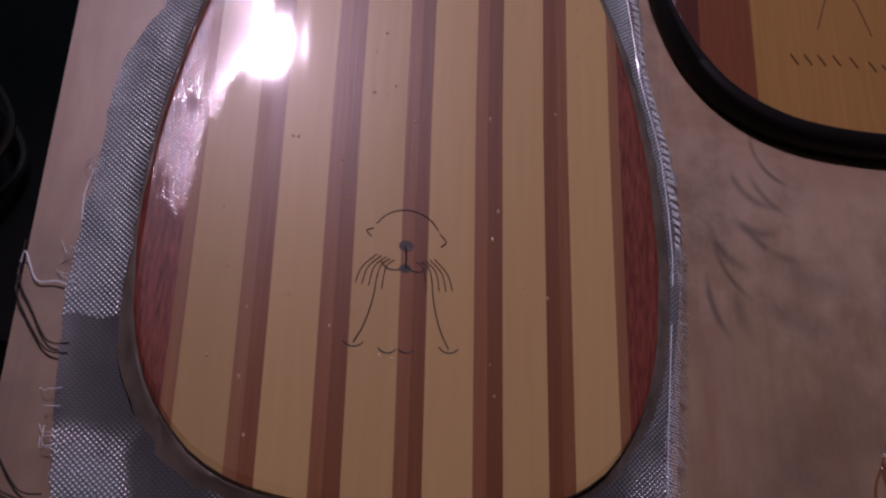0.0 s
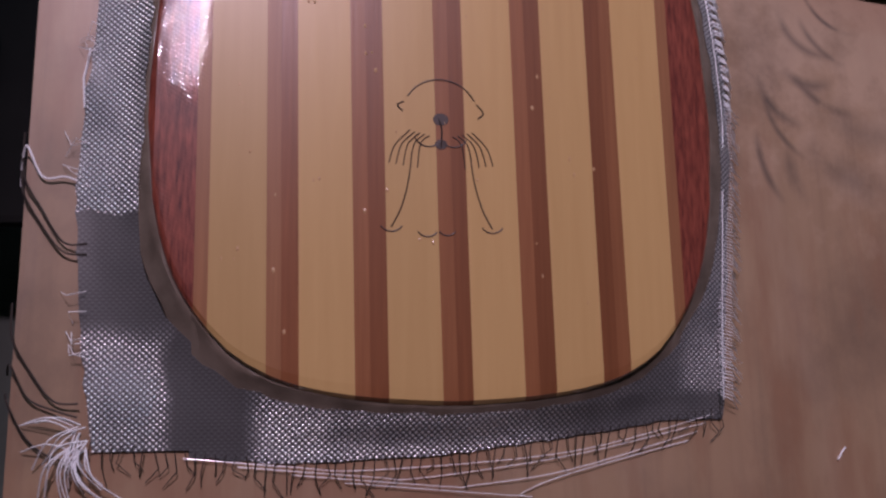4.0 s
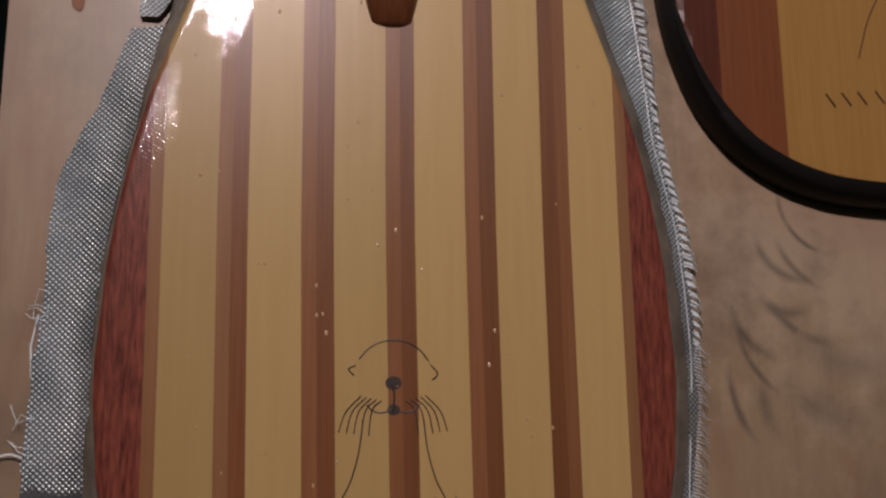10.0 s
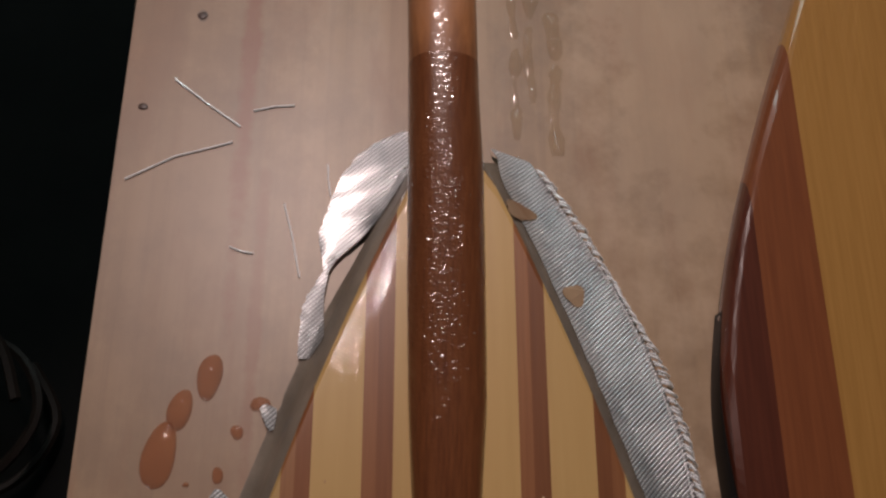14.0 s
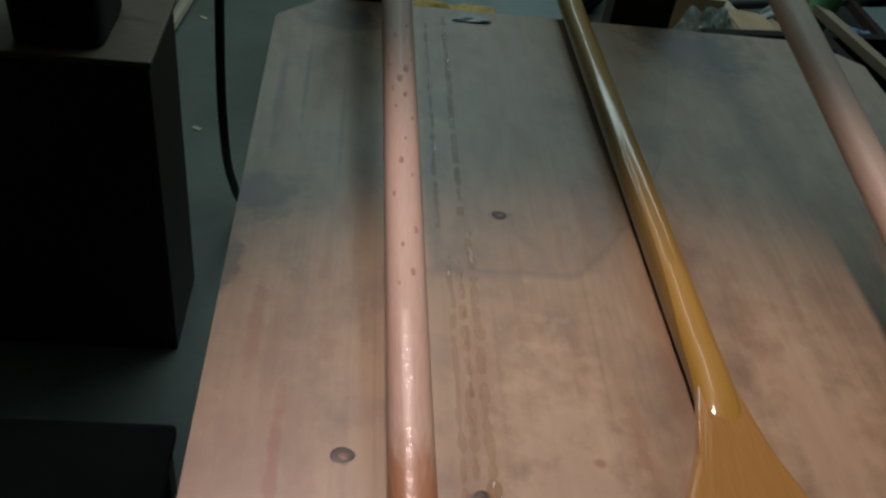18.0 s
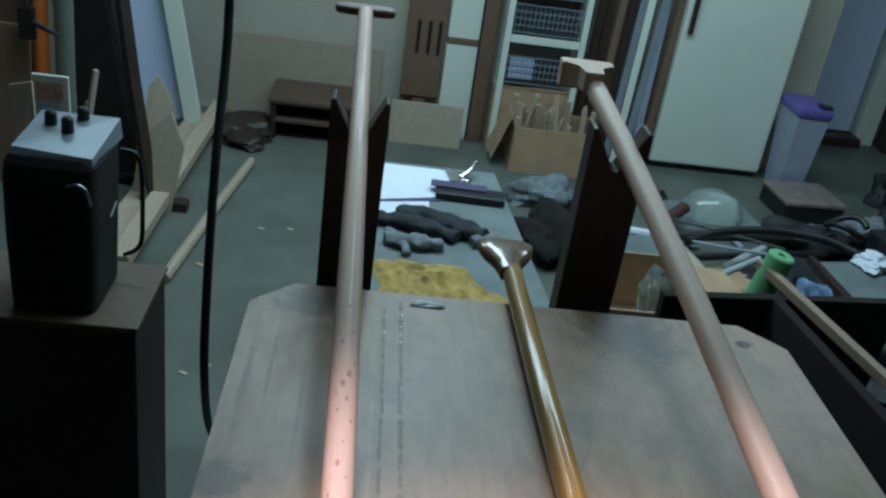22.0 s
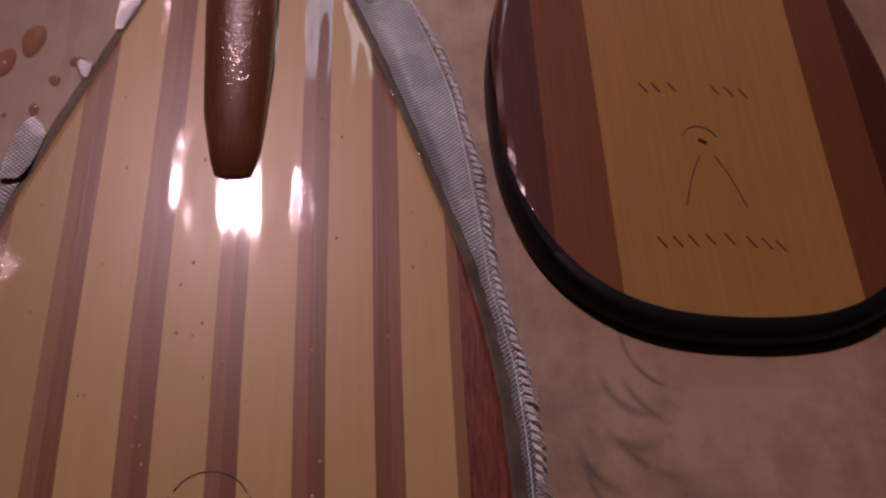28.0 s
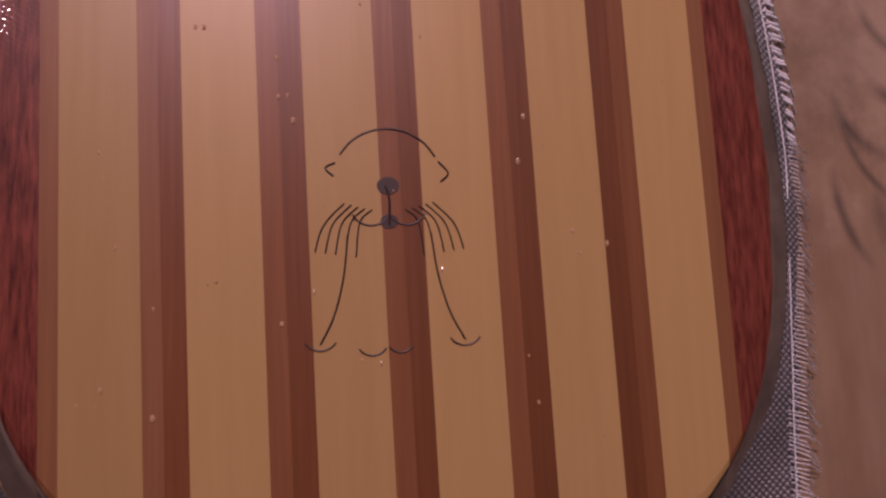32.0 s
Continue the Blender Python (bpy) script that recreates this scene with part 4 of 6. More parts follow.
solid("long_stick", tube([(-0.89, 2.85, FLOOR + 0.02), (-0.83, 3.4, FLOOR + 0.02), (-0.76, 3.95, FLOOR + 0.02)], 0.02, 8), PINE, "pale wooden stick on the floor", "stick")

# left corner: leaning panels, tubes, small framed sign
solid("tall_sheet", box((-1.46, 4.36, FLOOR), (-1.135, 4.38, 0.6), 0.003, 0, (-4, -11)), DOORBLUE, "pale blue panel leaning on the wall", "panel")
solid("tall_sheet", box((-1.125, 4.30, FLOOR + 0.02), (-1.045, 4.33, 0.6), 0.003, 0, (-4, -11)), WHITE, "white panel leaning on the wall", "panel")
coat = thing("dark_cover", (-1.24, 3.64, FLOOR), "tall dark cover standing against the stock", "cover")
part("panel", box((-1.36, 3.60, FLOOR), (-1.13, 3.68, 0.5), 0.03, 0, (0, -9)), MATTBLACK, coat)
part("hem", box((-1.365, 3.595, FLOOR + 0.02), (-1.128, 3.685, FLOOR + 0.06), 0.02, 0, (0, -9)), BLACK, coat)
solid("orange_pipe", tube([(-1.535, 3.62, FLOOR), (-1.50, 3.62, 0.7)], 0.03, 16), ORANGE, "orange plastic pipe standing upright", "pipe", smooth=True)
solid("grey_pipe", tube([(-1.44, 3.62, FLOOR), (-1.405, 3.62, 0.7)], 0.042, 16), PIPEGREY, "grey plastic pipe standing upright", "pipe", smooth=True)
sign = thing("framed_notice", (-1.13, 2.6, -0.30), "small white framed notice with orange print", "sign")
part("frame", box((-1.185, 2.60, -0.30), (-1.085, 2.612, -0.175), 0.004), WHITE, sign)
part("print", box((-1.170, 2.596, -0.245), (-1.100, 2.599, -0.195), 0), PINKPRINT, sign)
part("post", box((-1.145, 2.613, FLOOR), (-1.125, 2.633, -0.2), 0.002), PINE, sign)
for k in range(3):
    part("print_line", box((-1.172, 2.597, -0.262 - 0.010 * k), (-1.105 - 0.012 * k, 2.599, -0.257 - 0.010 * k), 0), BLUEWHITE, sign)


def slab(corners, depth, material, name, label, category, group=""):
    """A flat board with the given corners and a thickness, leaning as it stands."""
    bm = bmesh.new()
    f = bm.faces.new([bm.verts.new(c) for c in corners])
    f.normal_update()
    back = f.normal * depth
    ex = bmesh.ops.extrude_face_region(bm, geom=[f])
    bmesh.ops.translate(bm, verts=[v for v in ex["geom"] if isinstance(v, bmesh.types.BMVert)], vec=back)
    return solid(name, bm, material, label, category, group)


slab([(-1.108, 3.56, -0.502), (-1.072, 3.57, -0.46), (-1.01, 3.56, -0.57), (-0.98, 3.46, FLOOR), (-1.16, 3.46, FLOOR)], 0.012, PLY, "board_piece", "pointed plywood piece leaning on the dark cover", "board", "plywood pieces")
slab([(-1.129, 3.44, -0.688), (-0.998, 3.45, -0.557), (-0.945, 3.42, -0.68), (-0.99, 3.38, FLOOR), (-1.10, 3.38, FLOOR)], 0.012, PLY, "board_piece", "cut plywood piece leaning beside the timber", "board", "plywood pieces")
slab([(-1.10, 2.24, -0.085), (-1.048, 2.24, -0.072), (-1.030, 2.2, -0.24), (-0.99, 2.1, FLOOR), (-1.06, 2.1, FLOOR), (-1.075, 2.2, -0.24)], 0.01, PLY, "board_piece", "narrow plywood strip leaning behind the heater", "board", "plywood pieces")
solid("white_offcut", box((-0.93, 2.04, FLOOR), (-0.80, 2.055, -0.37), 0.003, 0, (-10, -9)), PAPER, "pale offcut of board standing behind the heater", "board")
for xa, za, xb, zb in ((-1.23, FLOOR, -1.132, -0.277), (-1.24, FLOOR, -1.158, -0.385)):
    solid("thin_batten", tube([(xa, 2.92, za), (xb, 3.0, zb)], 0.011, 4), PINE, "thin pale batten leaning in the corner", "batten", "thin battens")
solid("leaning_board", box((-1.76, 3.66, FLOOR), (-1.57, 3.69, 0.45), 0.003, 0, (-2, 2)), BROWNPANEL, "brown board standing in the corner", "board", "corner boards")
solid("leaning_board", box((-1.70, 3.52, FLOOR), (-1.56, 3.545, -0.32), 0.003, 0, (-3, 2)), BROWNPANEL, "short brown board standing in the corner", "board", "corner boards")
solid("dark_beam", tube([(-1.235, 3.50, 0.3), (-1.14, 3.46, -0.45), (-1.055, 3.40, FLOOR + 0.02)], 0.028, 4), DARKWOOD, "dark beam leaning in front of the pale panels", "beam")
gun = thing("clamp", (-1.52, 3.52, -0.36), "dark clamp hung over the orange pipe", "clamp")
part("jaw", box((-1.56, 3.50, -0.36), (-1.50, 3.53, -0.24), 0.008), BLACK, gun)
part("bar", tube([(-1.51, 3.51, -0.29), (-1.46, 3.50, -0.31), (-1.42, 3.50, -0.325)], 0.012, 8, (1, 0.9, 0.5)), BLACK, gun)
part("hook", tube([(-1.53, 3.515, -0.24), (-1.535, 3.57, -0.22), (-1.535, 3.585, -0.24)], 0.006, 8), BLACK, gun)

def slab_mesh(outline, z0, z1):
    """A level board with an outline in the plan."""
    return loft([[(x, y, z) for x, y in outline] for z in (z0, z1 - 0.003)] + [[(x * 0.998, y, z1) for x, y in outline]])


# low table with papers and gloves
low_table = thing("low_table", (0.0, 2.45, FLOOR), "low grey table behind the bench", "table")
part("tabletop", slab_mesh([(-0.275, 1.95), (0.258, 1.95), (0.177, 2.93), (-0.30, 2.93)], -0.475, -0.45), GREYTOP, low_table)
for x in (-0.24, 0.15):
    for y in (2.02, 2.84):
        part("leg", box((x - 0.02, y - 0.02, FLOOR), (x + 0.02, y + 0.02, -0.475), 0.003), DARKWOOD, low_table)
clip = thing("clipboard", (-0.05, 2.72, -0.45), "clipboard with white paper and a steel clip", "clipboard")
part("board", slab_mesh([(-0.215, 2.60), (0.015, 2.66), (0.075, 2.90), (-0.20, 2.905)], -0.4495, -0.4465), DVIOLET, clip, "thin dark board")
part("paper", slab_mesh([(-0.212, 2.61), (-0.01, 2.675), (0.045, 2.895), (-0.19, 2.90)], -0.4462, -0.4445), PAPER, clip)
jaw = part("clip", slab_mesh([(0.02, 2.80), (0.075, 2.79), (0.10, 2.86), (0.005, 2.90)], -0.444, -0.437), STEEL, clip, "bright steel clip")
part("lever", tube(smooth_line([(0.055, 2.83, -0.437), (0.085, 2.855, -0.42), (0.105, 2.875, -0.395)]), 0.007, 8), STEEL, jaw)
solid("paper_sheet", slab_mesh([(-0.215, 2.52), (-0.052, 2.545), (-0.05, 2.66), (-0.215, 2.63)], -0.4497, -0.4487), PAPER, "white sheet of paper on the low table", "paper")
case = thing("black_case", (0.07, 2.70, -0.45), "flat black case on the low table", "case")
part("body", box((-0.03, 2.655, -0.4495), (0.185, 2.735, -0.425), 0.010, -3), BLACK, case)
part("flap", box((-0.045, 2.70, -0.4245), (0.13, 2.745, -0.419), 0.002, -4), DVIOLET, case, "thin dark flap")


def lump(at, size, seed, rough=0.35, flat=0.0, sub=4):
    """A crumpled soft form."""
    bm = bmesh.new()
    bmesh.ops.create_icosphere(bm, subdivisions=sub, radius=1.0)
    for v in bm.verts:
        p = v.co.copy()
        k = 1 + rough * noise.noise(p * 1.3 + Vector((seed * 7.1, 0, 0))) + rough * 0.4 * noise.noise(p * 3.1 + Vector((0, seed * 3.3, 0))) + rough * 0.22 * abs(noise.noise(p * 6.5 + Vector((0, 0, seed * 2.1))))
        v.co = Vector((p.x * size[0] * k, p.y * size[1] * k, max(p.z * k, -0.55 + flat) * size[2]))
    lowest = min(v.co.z for v in bm.verts)
    bmesh.ops.translate(bm, verts=bm.verts, vec=Vector(at) - Vector((0, 0, lowest)))
    return bm


GLOVES = (((-0.150, 2.50), (-0.06, 2.49), (0.03, 2.44), (0.10, 2.40), 0.036, DCLOTH, "dark twisted"), ((-0.20, 2.46), (-0.14, 2.45), (-0.06, 2.43), (0.02, 2.38), 0.030, DCLOTH, "black crumpled"), ((0.06, 2.37), (0.10, 2.385), (0.13, 2.39), (0.155, 2.40), 0.024, GCLOTH, "grey-green"),
          ((-0.18, 2.34), (-0.12, 2.335), (-0.07, 2.33), (-0.02, 2.33), 0.028, GCLOTH, "grey striped"), ((-0.17, 2.40), (-0.15, 2.36), (-0.13, 2.31), (-0.12, 2.27), 0.018, GCLOTH, "folded grey"))
for k, (p0, p1, p2, p3, r, mat, word) in enumerate(GLOVES):
    line = smooth_line([(*p, -0.45 + r * 0.75) for p in (p0, p1, p2, p3)], 8)
    bm = tube(line, r, 18, [0.55 + 0.45 * math.sin(math.pi * (0.12 + 0.8 * i / (len(line) - 1))) + 0.10 * math.sin(i * 1.1 + k) for i in range(len(line))])
    for v in bm.verts:
        d = Vector((noise.noise(v.co * 38), noise.noise(v.co * 38 + Vector((5, 0, 0))), noise.noise(v.co * 30 + Vector((0, 9, 0)))))
        v.co += d * 0.010 + Vector((0, 0, 0.007 * abs(noise.noise(v.co * 75))))
        v.co.z = -0.45 + (v.co.z + 0.45) * 0.72
        v.co.z = max(v.co.z, -0.4495)
    solid("work_glove", bm, mat, word + " work glove on the low table", "glove", "gloves", smooth=True)
bm = bmesh.new()
rows = []
for i in range(41):
    row = []
    for j in range(25):
        u, w = i / 40, j / 24
        y = 2.235 - 0.25 * w
        x0, x1 = -0.20 - 0.01 * math.sin(9 * w), 0.0 + 0.20 * w + 0.012 * math.sin(11 * w)
        x = x0 + (x1 - x0) * u
        lift = 0.010 + 0.030 * abs(noise.noise(Vector((x * 14, y * 22, 0)))) + 0.014 * noise.noise(Vector((x * 34, y * 50, 3)))
        fade = min(1, 10 * u * (1 - u) + 0.1, 10 * w * (1 - w) + 0.1)
        row.append(bm.verts.new((x + 0.006 * noise.noise(Vector((x * 30, y * 30, 9))), y + 0.008 * noise.noise(Vector((x * 26, y * 26, 4))), -0.449 + max(0.001, lift * fade))))
    rows.append(row)
for r0, r1 in zip(rows, rows[1:]):
    for j in range(24):
        bm.faces.new((r0[j], r0[j + 1], r1[j + 1], r1[j]))
solid("yellow_cloth", bm, YCLOTH, "crumpled yellow cloth on the low table", "cloth", smooth=True)

# ---- glass cloth draped over the striped paddle ----
m, nt, b = shader("glass_cloth")
wv = []
for turn in (0.827, math.pi - 0.827):
    w = nt.nodes.new("ShaderNodeTexWave")
    w.inputs["Scale"].default_value = 1.0
    w.inputs["Distortion"].default_value, w.inputs["Detail"].default_value, w.inputs["Detail Scale"].default_value = 0.5, 1.0, 0.12
    w.wave_profile = "SIN"
    w.bands_direction = "X"
    nt.links.new(coords(nt, (186, 186, 186), turn), w.inputs["Vector"])
    wv.append(w.outputs[0])
tc = nt.nodes.new("ShaderNodeTexCoord")
sep = nt.nodes.new("ShaderNodeSeparateXYZ")
nt.links.new(tc.outputs["Object"], sep.inputs[0])


def span_mask(nt, socket, a, b, low, high):
    """A ramp of a coordinate from low at a to high at b."""
    r = nt.nodes.new("ShaderNodeMapRange")
    nt.links.new(socket, r.inputs[0])
    r.inputs[1].default_value, r.inputs[2].default_value, r.inputs[3].default_value, r.inputs[4].default_value = a, b, low, high
    return r.outputs[0]


def calc(nt, operation, p, q):
    n = nt.nodes.new("ShaderNodeMath")
    n.operation = operation
    for socket, v in zip(n.inputs, (p, q)):
        if isinstance(v, bpy.types.NodeSocket):
            nt.links.new(v, socket)
        else:
            socket.default_value = v
    return n.outputs[0]


# towards the shaft only one set of threads shows: how they catch light, put into the weave
thread_glint = span_mask(nt, sep.outputs[1], 0.06, 0.20, 0.0, 0.5)
second = calc(nt, "MAXIMUM", wv[1], thread_glint)
weave = calc(nt, "MULTIPLY", wv[0], second)
wn = node(nt, "ShaderNodeTexNoise", Scale=70.0, Detail=3.0)
nt.links.new(tc.outputs["Object"], wn.inputs["Vector"])
shift = nt.nodes.new("ShaderNodeVectorMath")
shift.operation = "SUBTRACT"
nt.links.new(wn.outputs["Color"], shift.inputs[0])
shift.inputs[1].default_value = (0.5, 0.5, 0.5)
warp = nt.nodes.new("ShaderNodeVectorMath")
warp.operation = "MULTIPLY_ADD"
nt.links.new(shift.outputs[0], warp.inputs[0])
warp.inputs[1].default_value = (0.012, 0.009, 0)
nt.links.new(tc.outputs["Object"], warp.inputs[2])
wsep = nt.nodes.new("ShaderNodeSeparateXYZ")
nt.links.new(warp.outputs[0], wsep.inputs[0])
wet = span_mask(nt, noise_of(nt, (1, 1, 1), 16.0, 5.0, 0.6), 0.56, 0.72, 0.0, 0.5)
# where resin has soaked through: offsets from the blade's middle, y on the bench, softness, amount
for x0, x1, y0, y1, sx, sl, st, k in ((-0.170, -0.104, -0.010, 0.044, 0.004, 0.012, 0.0016, 1.0), (-0.110, -0.0745, -0.075, 0.035, 0.005, 0.003, 0.006, 1.0), (0.045, 0.107, -0.075, 0.01, 0.014, 0.003, 0.01, 0.75), (0.060, 0.140, -0.075, -0.026, 0.012, 0.003, 0.003, 0.9),
                                      (0.100, 0.140, -0.03, 0.135, 0.006, 0.006, 0.02, 0.45), (0.080, 0.135, 0.235, 0.295, 0.012, 0.012, 0.02, 0.45), (-0.059, -0.018, 0.381, 0.403, 0.004, 0.004, 0.004, 0.8), (-0.075, -0.054, 0.330, 0.374, 0.004, 0.004, 0.004, 0.6)):
    f = calc(nt, "MINIMUM", span_mask(nt, wsep.outputs[0], x0 - sx, x0 + sx, 0, k), span_mask(nt, wsep.outputs[0], x1 - sx, x1 + sx, k, 0))
    f = calc(nt, "MINIMUM", f, span_mask(nt, wsep.outputs[1], y0 - 0.1 - sl, y0 - 0.1 + sl, 0, k))
    f = calc(nt, "MINIMUM", f, span_mask(nt, wsep.outputs[1], y1 - 0.1 - st, y1 - 0.1 + st, k, 0))
    wet = calc(nt, "MAXIMUM", wet, f)
tone = ramp(nt, weave, [(0.07, (0.225, 0.235, 0.242)), (0.40, (0.97, 0.99, 1.0))])
tone = mix(nt, tone, (0.95, 0.97, 1.0), span_mask(nt, sep.outputs[1], 0.13, 0.24, 0.0, 0.32))  # whiter towards the shaft: the bright glints there put into the colour
fold = noise_of(nt, (1, 1, 1), 55.0, 3.0)
tone = mix(nt, tone, ramp(nt, fold, [(0.34, (0.72, 0.74, 0.75)), (0.54, (1, 1, 1))]), 1.0, "MULTIPLY")
line = nt.nodes.new("ShaderNodeTexWave")
line.bands_direction = "Y"
line.inputs["Scale"].default_value = 1.0
nt.links.new(coords(nt, (240, 240, 240)), line.inputs["Vector"])
soaked_tone = mix(nt, ramp(nt, line.outputs[0], [(0.1, (0.150, 0.152, 0.153)), (0.7, (0.205, 0.208, 0.210))]), tone, 0.10)
tone = mix(nt, tone, soaked_tone, wet)
nt.links.new(tone, b.inputs["Base Color"])
b.inputs["Metallic"].default_value = 0.6
b.inputs["Roughness"].default_value = 0.32
b.inputs["Coat Weight"].default_value, b.inputs["Coat Roughness"].default_value = 0.8, 0.2
flat = calc(nt, "SUBTRACT", 1.0, wet)
bump(nt, b, calc(nt, "MULTIPLY", weave, flat), 0.56, 0.0012)
CLOTH = m
STRAND = plain("glass_strand", (0.94, 0.96, 0.98), 0.3, 0.0, vary=0.05, relief=0, coat=1.0, speck=0.0)
STRANDDARK = plain("resin_wet_strand", (0.05, 0.04, 0.035), 0.35, vary=0.3, relief=0)

m, nt, b = shader("wet_cloth_edge")
n = noise_of(nt, (1, 1, 1), 60.0, 4.0)
nt.links.new(ramp(nt, n, [(0.3, (0.105, 0.086, 0.066)), (0.7, (0.205, 0.170, 0.132))]), b.inputs["Base Color"])
b.inputs["Roughness"].default_value = 0.25
bump(nt, b, n, 0.3, 0.001)
WETEDGE = m
SOAKGREY = plain("soaked_glass_cloth", (0.215, 0.182, 0.145), 0.3, vary=0.35, size=45, relief=0.15)

m, nt, b = shader("amber_resin")
n = noise_of(nt, (1, 1, 1), 90.0, 2.0)
nt.links.new(ramp(nt, n, [(0.3, (0.42, 0.125, 0.040)), (0.7, (0.56, 0.19, 0.065))]), b.inputs["Base Color"])
b.inputs["Roughness"].default_value, b.inputs["Transmission Weight"].default_value, b.inputs["IOR"].default_value = 0.04, 0.0, 1.5
b.inputs["Alpha"].default_value, b.inputs["Coat Weight"].default_value, b.inputs["Coat Roughness"].default_value = 0.30, 1.0, 0.07
RESIN = m
RESINEDGE = plain("amber_resin_edge", (0.24, 0.075, 0.030), 0.08, vary=0.2, relief=0, coat=1.0)
RESINEDGE.node_tree.nodes["Principled BSDF"].inputs["Alpha"].default_value = 0.58

m, nt, b = shader("clear_resin")
n = noise_of(nt, (1, 1, 1), 90.0, 2.0)
nt.links.new(ramp(nt, n, [(0.3, (0.42, 0.27, 0.13)), (0.7, (0.60, 0.43, 0.25))]), b.inputs["Base Color"])
b.inputs["Roughness"].default_value, b.inputs["Transmission Weight"].default_value, b.inputs["IOR"].default_value = 0.06, 0.0, 1.45
b.inputs["Alpha"].default_value, b.inputs["Coat Weight"].default_value, b.inputs["Coat Roughness"].default_value = 0.24, 1.0, 0.05
CLEAR = m


def cloth_out(y, side):
    """Offset of the cloth's outer edge from the blade's middle line, at y, on the side -1 or 1."""
    left = [(-0.05, 0.132), (0.0, 0.139), (0.05, 0.143), (0.08, 0.142), (0.12, 0.139), (0.15, 0.139), (0.17, 0.136), (0.20, 0.122), (0.23, 0.112), (0.27, 0.099), (0.31, 0.077), (0.34, 0.069), (0.38, 0.062), (0.41, 0.050), (0.44, 0.022)]
    right = [(-0.05, 0.119), (0.0, 0.122), (0.037, 0.1255), (0.089, 0.1300), (0.12, 0.1295), (0.15, 0.1265), (0.19, 0.1185), (0.25, 0.1125), (0.30, 0.1055), (0.344, 0.0915), (0.37, 0.0790), (0.395, 0.0645), (0.421, 0.0490), (0.436, 0.0400), (0.44, 0.022)]
    return line_at(left if side < 0 else right, y)[0]


RIM = np.array([(sg * h, y) for y, h in zip(blade1.y, blade1.h) for sg in (-1, 1)] + [(k * 0.001, blade1.span(k * 0.001)[0]) for k in range(-98, 99)])


def cloth_z(x, y):
    """Height of the cloth at the offset x from the middle line."""
    d = float(np.sqrt(((RIM - (x, y)) ** 2).sum(1)).min())
    ripple = noise.noise(Vector((x * 60, y * 42, 3.0)))
    z = 0.0014 + (0.0098 + 0.024 * max(0.0, y + 0.03)) * math.exp(-d / 0.010) + 0.0011 * (1 + ripple) * min(1, d / 0.01)
    if x < 0 and y > 0.2338 and d > 0.004:
        z = 0.0012 + (z - 0.0012) * max(0.3, 1 - (d - 0.004) / 0.008)
    low = min(1.0, max(0.0, (y - hem_at(x)) / 0.012)) if y < -0.02 else 1.0
    return 0.0010 + (z - 0.0010) * low


def sheet(grid, drop=0.0):
    """A thin closed sheet over a grid of (x, y) offsets, lying lower by drop."""
    bm = bmesh.new()
    vs = [[bm.verts.new((P1X + x, y, cloth_z(x, y) - drop)) for x, y in row] for row in grid]
    for r, q in zip(vs, vs[1:]):
        for j in range(len(r) - 1):
            bm.faces.new((r[j], r[j + 1], q[j + 1], q[j]))
    ext = bmesh.ops.extrude_face_region(bm, geom=bm.faces[:])
    bmesh.ops.translate(bm, verts=[v for v in ext["geom"] if isinstance(v, bmesh.types.BMVert)], vec=(0, 0, -0.0002))
    return bm


SIDE = 0.098


def hem_at(x):
    return float(np.interp(x, [-0.1395, -0.10, -0.06, 0.0, 0.06, 0.12], [-0.043, -0.0485, -0.052, -0.050, -0.043, -0.0345]))


SOAKED = 0.0075


def soaked(y):
    """Width of the soaked band beside the blade at y."""
    return SOAKED * (1 if y >= 0.005 else math.sqrt(max(0.0, 1 - ((0.005 - y) / SOAKED) ** 2)))


def drape(side, y0, y1, inner, outer, steps, rows=8, drop=0.0):
    """A strip of the cloth beside the blade. Inner None: it starts where the soaked band ends, else at that share of the width."""
    grid = []
    for i in range(steps + 1):
        y = y0 + (y1 - y0) * i / steps
        a = (max(blade1.half(y), 0.0165 if y > 0.4 else 0.0) if y > 0.005 else SIDE) + (-0.003 if inner == 0.0 else 0.00002)
        wob = 0.0016 * noise.noise(Vector((y * 220, side * 5.0, 0)))
        o = max(cloth_out(y, side) + wob, a + 0.003)
        ragged = 0.0016 * noise.noise(Vector((y * 130, side * 9.0, 2.0))) * (y > 0.0)
        share = float(np.interp(y, [-0.02, 0.02, 0.05, 0.075, 0.19, 0.23], [1.35, 1.2, 0.7, 0.22, 0.25, 1.0])) if side < 0 else 1.0
        b = a + min(soaked(y) * share + (ragged if soaked(y) else 0), 0.8 * (o - a)) if inner is None else a + inner * (o - a)
        c = a + outer * (o - a) if drop == 0 else min(b + SOAKED + 0.004 + (float(np.interp(y, [0.235, 0.27, 0.34, 0.40], [0.0, 0.006, 0.005, 0.0])) if side < 0 else 0.0), o - 0.001)
        grid.append([(side * (b + (c - b) * j / rows), y) for j in range(rows + 1)])
    return sheet(grid, drop)


